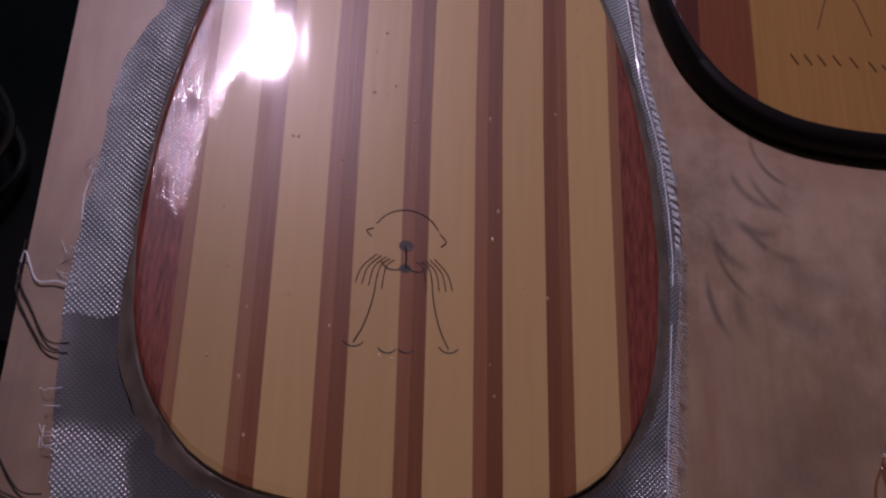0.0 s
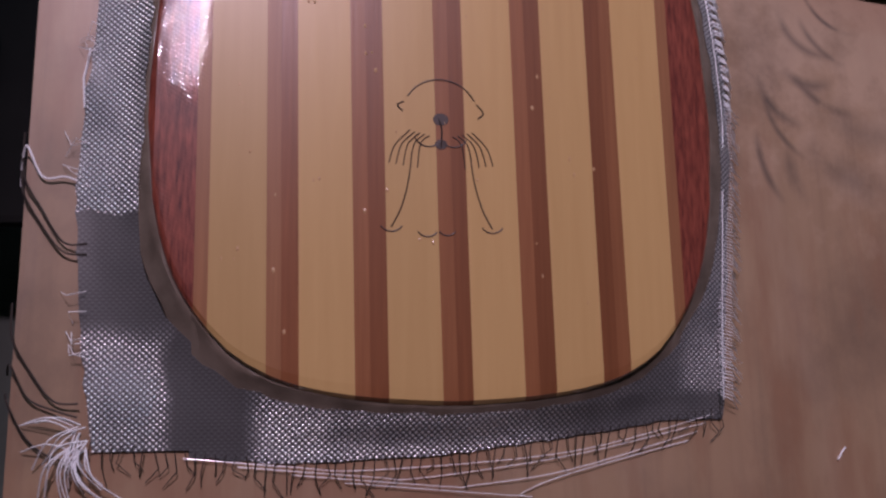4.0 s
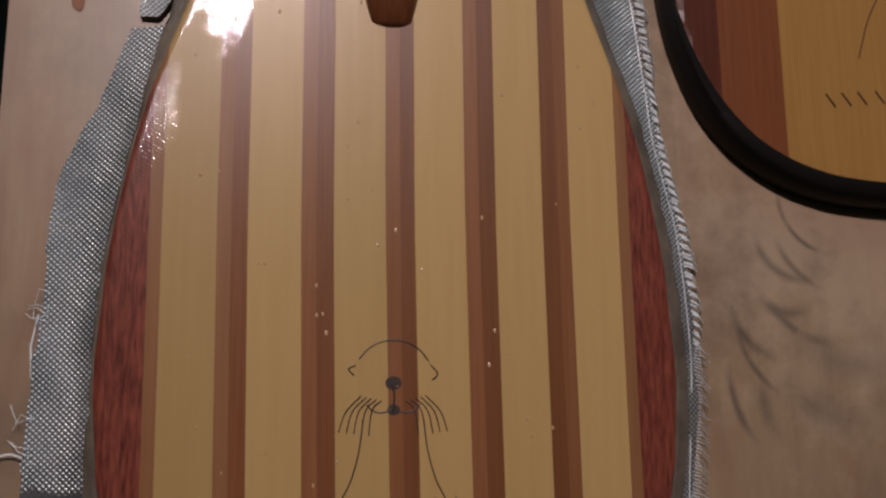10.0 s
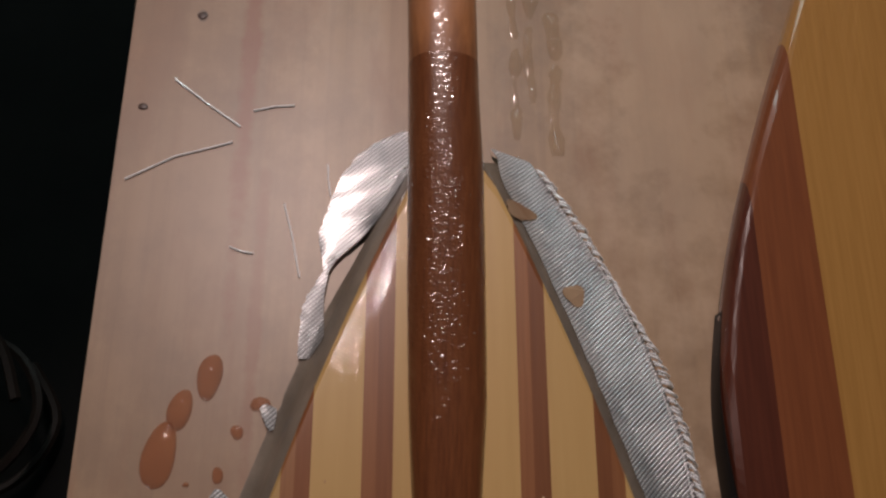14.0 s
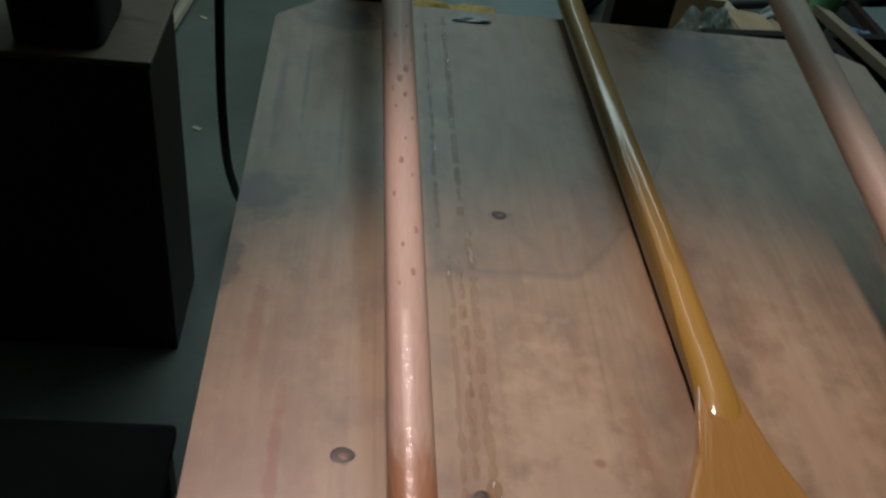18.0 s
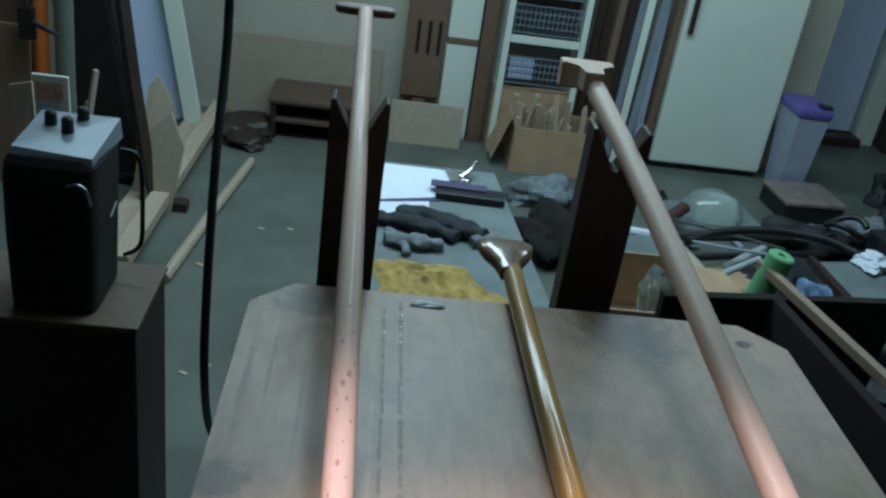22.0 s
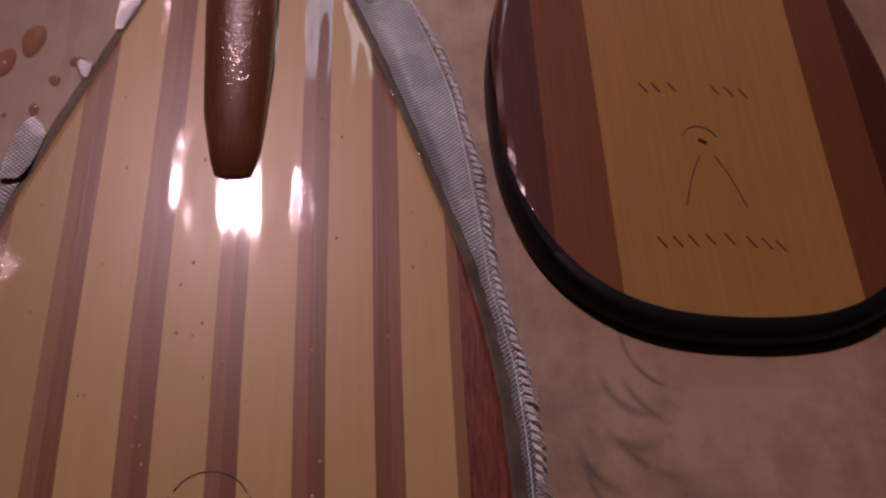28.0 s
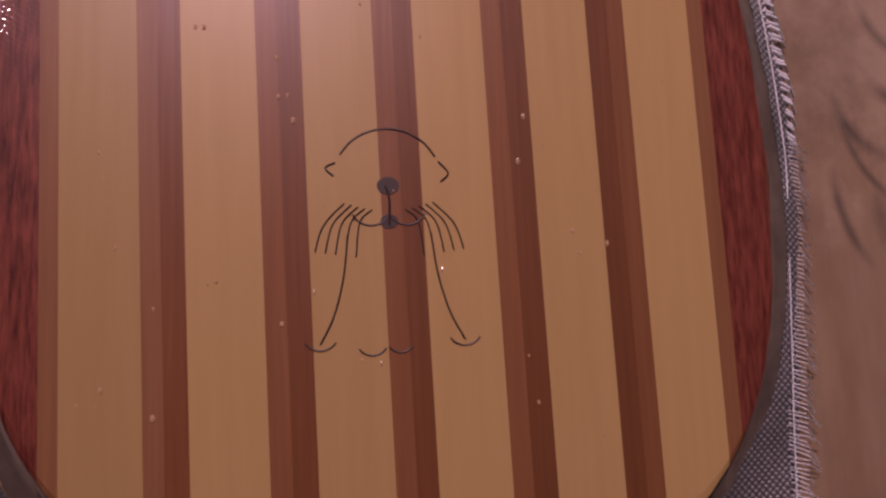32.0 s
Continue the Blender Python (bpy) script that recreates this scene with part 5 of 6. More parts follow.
def apron(inner, steps=46, rows=8, drop=0.0):
    """The cloth below the blade's tip, down to its lower hem."""
    grid = []
    for i in range(steps + 1):
        x = -SIDE + 2 * SIDE * i / steps
        top = blade1.span(x)[0] + (-0.0003 if inner is None else 0.003)
        slope = (blade1.span(x + 0.001)[0] - blade1.span(x - 0.001)[0]) / 0.002
        hem = hem_at(x) + 0.0009 * noise.noise(Vector((x * 150, 7.0, 1.0)))
        wide = 0.0030 + 0.0045 * (x / SIDE) ** 2 * (1.0 if x < 0 else 0.6)
        band = min(wide * math.sqrt(1 + slope * slope) + 0.0016 * noise.noise(Vector((x * 130, 4.0, 2.0))), 0.75 * (top - hem))
        a = top - band if inner is None else top
        c = hem if drop == 0 else max(top - band - 0.004, hem + 0.001)
        grid.append([(x, a + (c - a) * j / rows) for j in range(rows + 1)])
    return sheet(grid, drop)


cloth = thing("glass_cloth", (P1X, 0.1, 0.0), "silvery woven fibreglass cloth, wet at the blade's rim and dry outside", "cloth")
part("right_drape", drape(1, -0.038, 0.44, None, 1.0, 80), CLOTH, cloth, smooth=True)
part("left_drape", drape(-1, -0.046, 0.2325, None, 1.0, 56), CLOTH, cloth, smooth=True)
TATTERS = ([(0.239, -0.1088, -0.1005), (0.246, -0.1085, -0.0960), (0.255, -0.1075, -0.0935), (0.264, -0.1055, -0.0918), (0.270, -0.1035, -0.0945), (0.274, -0.1010, -0.0990)],
           [(0.299, -0.0800, -0.0780), (0.304, -0.0830, -0.0772), (0.3085, -0.0845, -0.0770), (0.3105, -0.0835, -0.0815)],
           [(0.331, -0.0690, -0.0640), (0.340, -0.0695, -0.0578), (0.355, -0.0688, -0.0588), (0.362, -0.0660, -0.0588), (0.374, -0.0595, -0.0568), (0.380, -0.0605, -0.0530), (0.391, -0.0628, -0.0415), (0.399, -0.0608, -0.0345),
            (0.412, -0.0570, -0.0265), (0.424, -0.0525, -0.0190), (0.434, -0.0460, -0.0180), (0.442, -0.0370, -0.0175), (0.449, -0.0240, -0.0172)])
for k, table in enumerate(TATTERS):
    n = max(6, int((table[-1][0] - table[0][0]) / 0.0025))
    grid = []
    for i in range(n + 1):
        y = table[0][0] + (table[-1][0] - table[0][0]) * i / n
        x0, x1 = line_at(table, y)
        rag = 0.0010 * noise.noise(Vector((y * 400, k * 3.0, 1.0)))
        grid.append([(x0 + rag + (x1 - x0 - rag) * j / 6, y) for j in range(7)])
    bm = sheet(grid, -0.0003)
    for v in bm.verts:
        v.co.z += 0.0006 * abs(noise.noise(Vector((v.co.x * 160, v.co.y * 120, k)))) + 0.0002
    part("left_tatter", bm, CLOTH, cloth, smooth=True)
part("soaked_band", drape(1, -0.014, 0.43, 0.0, 1.0, 60, 6, 0.0005), WETEDGE, cloth, "brown-grey cloth soaked with resin", smooth=True)
part("soaked_band", drape(-1, 0.238, 0.43, 0.0, 1.0, 40, 6, 0.0005), SOAKGREY, cloth, "grey translucent cloth soaked with resin", smooth=True)
part("soaked_band", drape(-1, -0.014, 0.238, 0.0, 1.0, 34, 6, 0.0005), WETEDGE, cloth, "brown-grey cloth soaked with resin", smooth=True)
part("lower_drape", apron(None), CLOTH, cloth, smooth=True)
part("soaked_band", apron(0.0, rows=6, drop=0.0005), WETEDGE, cloth, "brown-grey cloth soaked with resin", smooth=True)

# holes torn in the cloth, where the board shows through
for x, y, a, c in ((0.033, 0.4035, 0.0085, 0.0052), (0.0585, 0.3635, 0.0058, 0.0055)):
    bm = bmesh.new()
    bmesh.ops.create_circle(bm, cap_ends=True, segments=18, radius=1.0)
    for v in bm.verts:
        k = 1 + 0.15 * math.sin(3 * math.atan2(v.co.y, v.co.x) + a * 900)
        px, py = x + v.co.x * a * k, y + v.co.y * c * k
        v.co = Vector((P1X + px, py, cloth_z(px, py) + 0.0006))
    part("torn_hole", bm, BOARD, cloth, "torn hole showing the board")

# frayed hem and edge loops
random.seed(21)
loops = []
for i in range(330):
    y = -0.03 + i * 0.0014
    if y > 0.43:
        break
    x, n, q = P1X + cloth_out(y, 1), random.uniform(0.004, 0.0075), random.uniform(0.002, 0.005)
    if y > 0.10:
        if i % 3 < 2:
            slant = radians(-32 + 44 * noise.noise(Vector((y * 26, 4.0, 1.0))) + random.uniform(-7, 7))
            n, x = random.uniform(0.0050, 0.0068), x + random.uniform(-0.0006, 0.0006)
            dx, dy = n * math.cos(slant), n * math.sin(slant)
            loops.append(tube([(x - 0.0010, y, 0.0058), (x + 0.45 * dx, y + 0.45 * dy, 0.0052), (x + dx, y + dy, 0.0016)], random.uniform(0.00048, 0.00066), 5))
        continue
    loops.append(tube([(x - 0.004, y + q * 0.5, 0.0056), (x + n * 0.3, y - q * 0.1, 0.0062), (x + n, y - q, 0.0030)], 0.0002, 4))
tagged(part("selvage_fringe", join(*loops), STRAND, cloth, "short bright loops along the selvage"), kind="stuff")
part("selvage_cord", tube(smooth_line([(P1X + cloth_out(y, 1) - 0.0035, y, 0.0075) for y in [-0.03 + 0.02 * k for k in range(23)]], 4), 0.00024, 5), STRAND, cloth)
fray = []
for i in range(70):
    x = -0.14 + 0.26 * i / 70
    hem = float(np.interp(x, [-0.1395, -0.10, -0.06, 0.0, 0.06, 0.12], [-0.043, -0.0485, -0.052, -0.050, -0.043, -0.0345]))
    n = random.uniform(0.006, 0.014)
    fray.append(tube([(P1X + x, hem + 0.002, 0.004), (P1X + x + random.uniform(-0.002, 0.002), hem - n * 0.5, 0.003), (P1X + x + random.uniform(-0.004, 0.004), hem - n, 0.0012)], 0.00022, 4))
tagged(part("hem_fringe", join(*fray), STRANDDARK, cloth, "frayed threads of the lower hem"), kind="stuff")
for k in range(4):
    y = -0.053 - 0.0035 * k
    part("hem_thread", tube(smooth_line([(P1X - 0.10 + 0.02 * k, y + 0.004, 0.0016), (P1X - 0.06 + 0.03 * k, y - 0.001 * k, 0.0022), (P1X - 0.03 + 0.02 * k, y - 0.002, 0.0012), (P1X + 0.05, y + 0.003 + 0.002 * (k % 2), 0.002), (P1X + 0.115 - 0.004 * k, y + 0.017, 0.001)], 8), 0.00017, 5), STRAND, cloth)
tuft = []
for i in range(26):
    a = radians(random.uniform(150, 290))
    n = random.uniform(0.010, 0.024)
    s = (P1X - 0.136 + random.uniform(-0.003, 0.003), -0.042 + random.uniform(-0.004, 0.006), 0.005)
    tuft.append(tube(smooth_line([s, (s[0] + n * 0.5 * math.cos(a), s[1] + n * 0.5 * math.sin(a), 0.007), (s[0] + n * math.cos(a + 0.3), s[1] + n * math.sin(a + 0.3), 0.0015)], 4), 0.00028, 4))
tagged(part("corner_tuft", join(*tuft), STRAND, cloth, "bright tuft of loose threads"), kind="stuff")
tuft = []
for i in range(15):
    y = random.choice((0.07, 0.055, -0.005, 0.002, 0.11)) + random.uniform(-0.012, 0.012)
    x = P1X - cloth_out(y, -1)
    tuft.append(tube([(x + 0.003, y, 0.005), (x - random.uniform(0.001, 0.004), y + random.uniform(-0.003, 0.003), 0.005), (x - random.uniform(0.002, 0.007), y + random.uniform(-0.006, 0.006), 0.0012)], 0.00016, 4))
tagged(part("side_fringe", join(*tuft), STRAND, cloth), kind="stuff")

# loose threads over the bench edge
for k, (y, bow, mat) in enumerate(((0.050, 0.014, STRANDDARK), (0.044, 0.008, STRANDDARK), (-0.012, 0.008, STRANDDARK), (-0.022, -0.009, STRANDDARK), (-0.036, -0.002, STRANDDARK), (0.062, -0.02, STRAND))):
    solid("loose_thread", tube(smooth_line([(-0.370, y - 0.014 - bow * 0.3, 0.0035), (-0.379, y - 0.012 - bow * 0.4, 0.0025), (-0.388, y - 0.004, 0.0020), (-0.3945, y + 0.008, 0.0024), (-0.3975, y + 0.014 + bow, -0.006)], 6), 0.00042, 5), mat, "loose resin-stiff glass thread over the bench edge", "thread", "loose threads")
for pts in (((-0.370, 0.474), (-0.353, 0.461), (-0.336, 0.449)), ((-0.388, 0.418), (-0.366, 0.431), (-0.339, 0.440)), ((-0.330, 0.458), (-0.320, 0.461), (-0.310, 0.462)), ((-0.336, 0.385), (-0.331, 0.383), (-0.325, 0.382)),
            ((-0.292, 0.430), (-0.2915, 0.422), (-0.290, 0.413)), ((-0.312, 0.408), (-0.307, 0.39), (-0.303, 0.371)), ((-0.3745, 0.087), (-0.3755, 0.099), (-0.3735, 0.112)), ((-0.061, -0.056), (-0.059, -0.053), (-0.057, -0.051))):
    solid("glass_sliver", tube([(x, y, 0.0007) for x, y in pts], 0.00046, 5), STRAND, "thin bright sliver of glass fibre on the board", "sliver", "glass slivers")


# ---- resin drops and runs on the board ----
def drop(cx, cy, rx, ry, h, seed, turn=0.0, sub=2):
    bm = bmesh.new()
    bmesh.ops.create_uvsphere(bm, u_segments=20, v_segments=10, radius=1.0)
    for v in bm.verts:
        a = math.atan2(v.co.y, v.co.x)
        k = 1 + 0.08 * math.sin(2 * a + seed) + 0.05 * math.sin(3 * a + 2 * seed)
        v.co = Vector((v.co.x * rx * k, v.co.y * ry * k, max(v.co.z, -0.05) * h))
    bmesh.ops.rotate(bm, verts=bm.verts, cent=(0, 0, 0), matrix=Matrix.Rotation(radians(turn), 3, "Z"))
    bmesh.ops.translate(bm, verts=bm.verts, vec=(cx, cy, 0.0004))
    return bm


for k, (x, y, rx, ry, h) in enumerate(((-0.3400, 0.323, 0.0056, 0.0105, 0.0035), (-0.3170, 0.311, 0.0042, 0.0034, 0.002), (-0.3665, 0.2465, 0.0026, 0.0062, 0.0022), (-0.3262, 0.2985, 0.0028, 0.0032, 0.0016), (-0.3330, 0.280, 0.0026, 0.0034, 0.002), (-0.346, 0.276, 0.0014, 0.0010, 0.0008))):
    solid("resin_drop", drop(x, y, rx, ry, h, k), RESIN, "glossy amber drop of resin on the board", "drop", "resin drops", smooth=True)
solid("resin_drop", join(drop(-0.3515, 0.308, 0.0050, 0.0098, 0.003, 2.0, -14), drop(-0.3585, 0.288, 0.0078, 0.0135, 0.003, 5.0, -6)), RESIN, "long double drop of amber resin on the board", "drop", "resin drops", smooth=True)
for ob in [o for o in bpy.data.objects if o.name.startswith("resin_drop")]:
    # ring at the drop's steep edge, with the dark refraction there put into its colour
    bm = bmesh.new()
    bm.from_mesh(ob.data)
    far = max(v.co.z for v in bm.verts)
    bmesh.ops.delete(bm, geom=[f for f in bm.faces if max(v.co.z for v in f.verts) > 0.0004 + 0.62 * (far - 0.0004) or max(v.co.z for v in f.verts) < 0.0004], context="FACES")
    for v in bm.verts:
        v.co.z += 0.00012
    part("meniscus", bm, RESINEDGE, ob, "darker ring added for the dark refraction at the drop's edge", smooth=True)


def ribbon(x0, y0, y1, width, height, seed):
    """A low uneven bead of resin along the board, broken here and there."""
    n, m = int((y1 - y0) / 0.0025), 8
    bm = bmesh.new()
    vs = []
    for i in range(n + 1):
        y = y0 + (y1 - y0) * i / n
        x = x0 + 0.003 * noise.noise(Vector((y * 25, seed, 0)))
        w = width * (0.75 + 0.6 * noise.noise(Vector((y * 70, seed, 5))))
        h = height * (0.30 + 1.5 * noise.noise(Vector((y * 80, seed, 9))))
        vs.append([bm.verts.new((x + w * u, y, -0.0008 + max(0.0, h + 0.0008) * (1 - u * u) * (1 + 0.5 * noise.noise(Vector((x * 300 + u * 2, y * 300, seed)))))) for u in (2 * k / m - 1 for k in range(m + 1))])
    for a, b in zip(vs, vs[1:]):
        for k in range(m):
            bm.faces.new((a[k], a[k + 1], b[k + 1], b[k]))
    return bm


for x0, y0, y1, w, h, k in ((-0.197, 0.42, 0.80, 0.0046, 0.0022, 1), (-0.176, 0.44, 0.84, 0.0065, 0.0027, 2), (-0.186, 0.60, 0.78, 0.0036, 0.0019, 3), (-0.205, 0.84, 1.25, 0.0040, 0.0024, 4), (-0.182, 0.86, 1.27, 0.0056, 0.0027, 5), (-0.188, 0.47, 0.80, 0.0052, 0.0022, 7)):
    solid("resin_run", ribbon(x0, y0, y1, w, h, k), CLEAR, "dried clear streak of resin along the board", "resin", "resin runs", smooth=True)
solid("knot_drop", drop(-0.176, 0.552, 0.006, 0.010, 0.0028, 1.0), CLEAR, "glossy resin drop beside a knot", "drop", smooth=True)
solid("foil_scrap", lump((-0.145, 1.272, 0.0), (0.018, 0.008, 0.003), 4, 0.8), BAG, "crumpled bright scrap at the board's end", "scrap")

# ---- pen strokes on the striped blade: plain arcs, lines and a patch ----
INK = plain("black_pen", (0.045, 0.030, 0.024), 0.5, vary=0.1, relief=0)
INKFAINT = plain("faded_pen", (0.16, 0.075, 0.03), 0.5, vary=0.3, relief=0)


def stroke(parent, pts, w=0.00030, mat=INK, blade=blade1, name="pen_line"):
    """A thin pen line lying on the blade."""
    line = smooth_line([(x, y, 0) for x, y in pts], 6)
    part(name, tube([(p.x, p.y, blade.surface(p.x - blade.cx, p.y) + 0.0001) for p in line], w, 5), mat, parent)


def arc(cx, cy, r, a0, a1, n=7, sy=1.0):
    return [(cx + r * math.cos(radians(a0 + (a1 - a0) * k / n)), cy + sy * r * math.sin(radians(a0 + (a1 - a0) * k / n))) for k in range(n + 1)]


NX, NY = -0.2345, 0.0835
stroke(paddle, arc(NX, NY + 0.001, 0.0160, 148, 28))
for sg in (-1, 1):
    stroke(paddle, [(NX + sg * 0.0150, NY + 0.0070), (NX + sg * 0.0178, NY + 0.0055 - 0.002 * (sg > 0)), (NX + sg * 0.0155, NY + 0.0030 - 0.002 * (sg > 0))])
    stroke(paddle, [(NX + sg * 0.0120, NY - 0.0140), (NX + sg * 0.0135, NY - 0.026), (NX + sg * 0.0165, NY - 0.037), (NX + sg * 0.0205, NY - 0.0450)])
    stroke(paddle, arc(NX + sg * 0.0205, NY - 0.0415, 0.0052, 215, 325))
    for k in range(5):
        a = 0.0048 + 0.0020 * k
        stroke(paddle, [(NX + sg * a, NY - 0.0070 + 0.0005 * k), (NX + sg * (a + 0.0036 + 0.0006 * k), NY - 0.0105 - 0.0002 * k), (NX + sg * (a + 0.0050 + 0.0009 * k), NY - 0.0205 + 0.0004 * k)], 0.00025)
    stroke(paddle, arc(NX + sg * 0.0052, NY - 0.0065, 0.0056, 200, 340, sy=0.9))
stroke(paddle, arc(NX - 0.006, NY - 0.0440, 0.0046, 215, 325))
stroke(paddle, arc(NX + 0.002, NY - 0.0440, 0.0040, 215, 325))
stroke(paddle, [(NX - 0.0008, NY), (NX + 0.0003, NY - 0.004), (NX, NY - 0.0115)], 0.0004)
for dy, r in ((0.0, 0.0026), (-0.0105, 0.0021)):
    bm = bmesh.new()
    bmesh.ops.create_circle(bm, cap_ends=True, segments=16, radius=r)
    for v in bm.verts:
        v.co.x *= 1.25
        v.co.x += NX
        v.co.y += NY + dy
        v.co.z = blade1.surface(v.co.x - P1X, v.co.y) + 0.0002
    part("pen_patch", bm, INK, paddle, "smudged pen patch")

# faded marks and bars of unreadable lettering on the varnished blade
for sg in (-1, 1):
    stroke(paddle2, [(0.000 + sg * 0.004, 0.262), (0.000 + sg * 0.010, 0.250), (0.000 + sg * 0.016, 0.232)], 0.0004, INKFAINT, blade2, "faded_line")
stroke(paddle2, arc(-0.002, 0.270, 0.010, 160, 20), 0.0004, INKFAINT, blade2, "faded_line")
stroke(paddle2, [(-0.003, 0.272), (0.001, 0.270)], 0.0012, INKFAINT, blade2, "faded_line")
for row_y, xs in ((0.306, (-0.028, -0.021, -0.012, 0.012, 0.020, 0.028)), (0.214, (-0.032, -0.024, -0.016, -0.007, 0.003, 0.014, 0.022, 0.029))):
    for x in xs:
        stroke(paddle2, [(x - 0.0022, row_y + 0.003 - 0.10 * abs(x)), (x + 0.0020, row_y - 0.003 - 0.10 * abs(x))], 0.0005, INKFAINT, blade2, "faded_bar")

# small bubbles and dust in the wet resin
random.seed(31)
DUST = plain("resin_bubble", (0.56, 0.36, 0.19), 0.2, vary=0.1, relief=0, coat=0.6)
bits = []
for i in range(90):
    x, y = random.uniform(-0.09, 0.095), random.uniform(-0.01, 0.30)
    if abs(x) > blade1.half(y) - 0.008:
        continue
    bm = bmesh.new()
    bmesh.ops.create_icosphere(bm, subdivisions=1, radius=1.0)
    r = random.uniform(0.0003, 0.0008)
    for v in bm.verts:
        v.co = Vector((P1X + x + v.co.x * r, y + v.co.y * r * 1.6, blade1.surface(x, y) + v.co.z * r * 0.5))
    bits.append(bm)
ob = part("resin_bubble", join(*bits), DUST, paddle, "tiny bubbles in the wet resin")
tagged(ob, kind="stuff")

# resin spots on the bare shaft
SPOT = plain("dried_resin_spot", (0.40, 0.195, 0.12), 0.5, vary=0.35, size=120.0, relief=0)
for y, dx, r in ((0.665, 0.004, 0.003), (0.655, -0.006, 0.002), (0.74, -0.008, 0.0025), (0.76, 0.006, 0.002), (0.86, -0.007, 0.003), (0.885, 0.004, 0.0045), (0.90, 0.009, 0.003), (0.93, -0.004, 0.003), (0.80, 0.002, 0.0015), (0.69, -0.003, 0.0022), (0.705, 0.007, 0.003), (0.775, -0.002, 0.0035), (0.825, 0.008, 0.002), (0.838, -0.005, 0.0022), (0.852, 0.003, 0.0028), (0.872, -0.001, 0.004), (0.894, -0.008, 0.0035), (0.945, 0.006, 0.0022), (0.985, 0.001, 0.002)):
    x, z = p1_line(y)
    r *= 0.72
    thin = 0.002 * (y - 0.632) / 1.158
    top = z + (0.0155 - thin) * (1 - (abs(dx) / (0.0152 - thin)) ** 2.6) ** (1 / 2.6) - 0.00005
    bm = bmesh.new()
    bmesh.ops.create_uvsphere(bm, u_segments=12, v_segments=6, radius=1.0)
    for v in bm.verts:
        k = 0.85 + 0.5 * noise.noise(Vector((v.co.x * 1.3, v.co.y * 1.3, y * 90)))
        v.co = Vector((x + dx + v.co.x * r * k, y + v.co.y * r * 1.9 * k, top + v.co.z * 0.0002 + 0.177 * v.co.y * r * 1.9 * k))
    part("resin_spot", bm, SPOT, paddle, smooth=True)

# ---- clutter on the floor right of the low table ----
m, nt, b = shader("clear_plastic")
n = noise_of(nt, (1, 1, 1), 20.0, 3.0)
nt.links.new(ramp(nt, n, [(0.3, (0.55, 0.66, 0.64)), (0.7, (0.75, 0.84, 0.82))]), b.inputs["Base Color"])
b.inputs["Roughness"].default_value, b.inputs["Transmission Weight"].default_value = 0.08, 0.8
CLEARPLASTIC = m
dome = thing("clear_dome", (1.33, 3.84, FLOOR), "clear plastic dome bowl lying upside down on a tray", "bowl")
rings = []
for z, r in ((0.03, 0.135), (0.05, 0.13), (0.09, 0.115), (0.125, 0.085), (0.14, 0.05), (0.145, 0.012)):
    rings.append([(1.33 + r * 1.15 * math.cos(a), 3.84 + r * 0.9 * math.sin(a), FLOOR + z + 0.02) for a in (2 * math.pi * k / 28 for k in range(28))])
part("dome", loft(rings), CLEARPLASTIC, dome, smooth=True)
part("tray", box((1.12, 3.68, FLOOR), (1.56, 3.99, FLOOR + 0.045), 0.01, 4), GREYTOP, dome, "grey tray")
chest = thing("metal_case", (1.90, 4.1, FLOOR), "dark case with a dented bright lid", "case")
part("body", box((1.73, 3.97, FLOOR), (2.03, 4.24, FLOOR + 0.085), 0.008, 4), BLACK, chest)
part("lid", box((1.725, 3.965, FLOOR + 0.085), (2.035, 4.245, FLOOR + 0.105), 0.006, 4), plain("dented_tin", (0.46, 0.36, 0.31), 0.28, 0.6, vary=0.3, size=14, relief=0.5), chest, "dented bright lid")
foam = thing("foam_tube", (0.85, 2.26, FLOOR), "green foam tube with a hole, standing on end", "foam tube")
prof = [(0.035, -0.002), (0.035, -0.70), (0.010, -0.70), (0.010, -0.002)]
top, low = Vector((0.885, 2.26, -0.325)), Vector((0.77, 2.29, FLOOR + 0.01))
ax = (low - top).normalized()
u = ax.cross(Vector((1, 0, 0))).normalized()
v_ = ax.cross(u).normalized()
rings = [[top + ax * d + r * (math.cos(a) * u + math.sin(a) * v_) for a in (2 * math.pi * k / 24 for k in range(24))] for r, d in ((0.011, 0.10), (0.011, 0.002), (0.013, 0.0), (0.032, 0.0), (0.037, 0.005), (0.037, 0.2), (0.037, (low - top).length - 0.05))]
part("tube", loft(rings), GREEN, foam, smooth=False)
trough = thing("dark_trough", (0.95, 2.0, FLOOR), "large dark open box beside the bench", "box")
part("side", box((0.52, 2.12, FLOOR), (1.20, 2.15, -0.385), 0.004, 7), MATTBLACK, trough)
part("side", box((0.86, 1.50, FLOOR), (0.89, 2.12, -0.385), 0.004, 7), MATTBLACK, trough)
part("side", box((0.52, 1.47, FLOOR), (0.88, 1.495, -0.60), 0.004, 7), MATTBLACK, trough)
part("bottom", box((0.50, 1.50, FLOOR), (0.85, 2.1, FLOOR + 0.02), 0.002, 7), MATTBLACK, trough)
solid("pale_batten", box((0.905, 1.56, -0.385), (0.93, 2.30, -0.360), 0.002, 11), LIDTAN, "tan wooden batten lying across the dark box", "batten")
random.seed(77)
near = thing("offcut_carton", (0.62, 2.5, FLOOR), "open cardboard carton with scraps", "box")
part("front", box((0.44, 2.36, FLOOR), (0.80, 2.366, -0.60), 0.001), CARD, near)
part("back", box((0.44, 2.66, FLOOR), (0.80, 2.666, -0.56), 0.001), CARD, near)
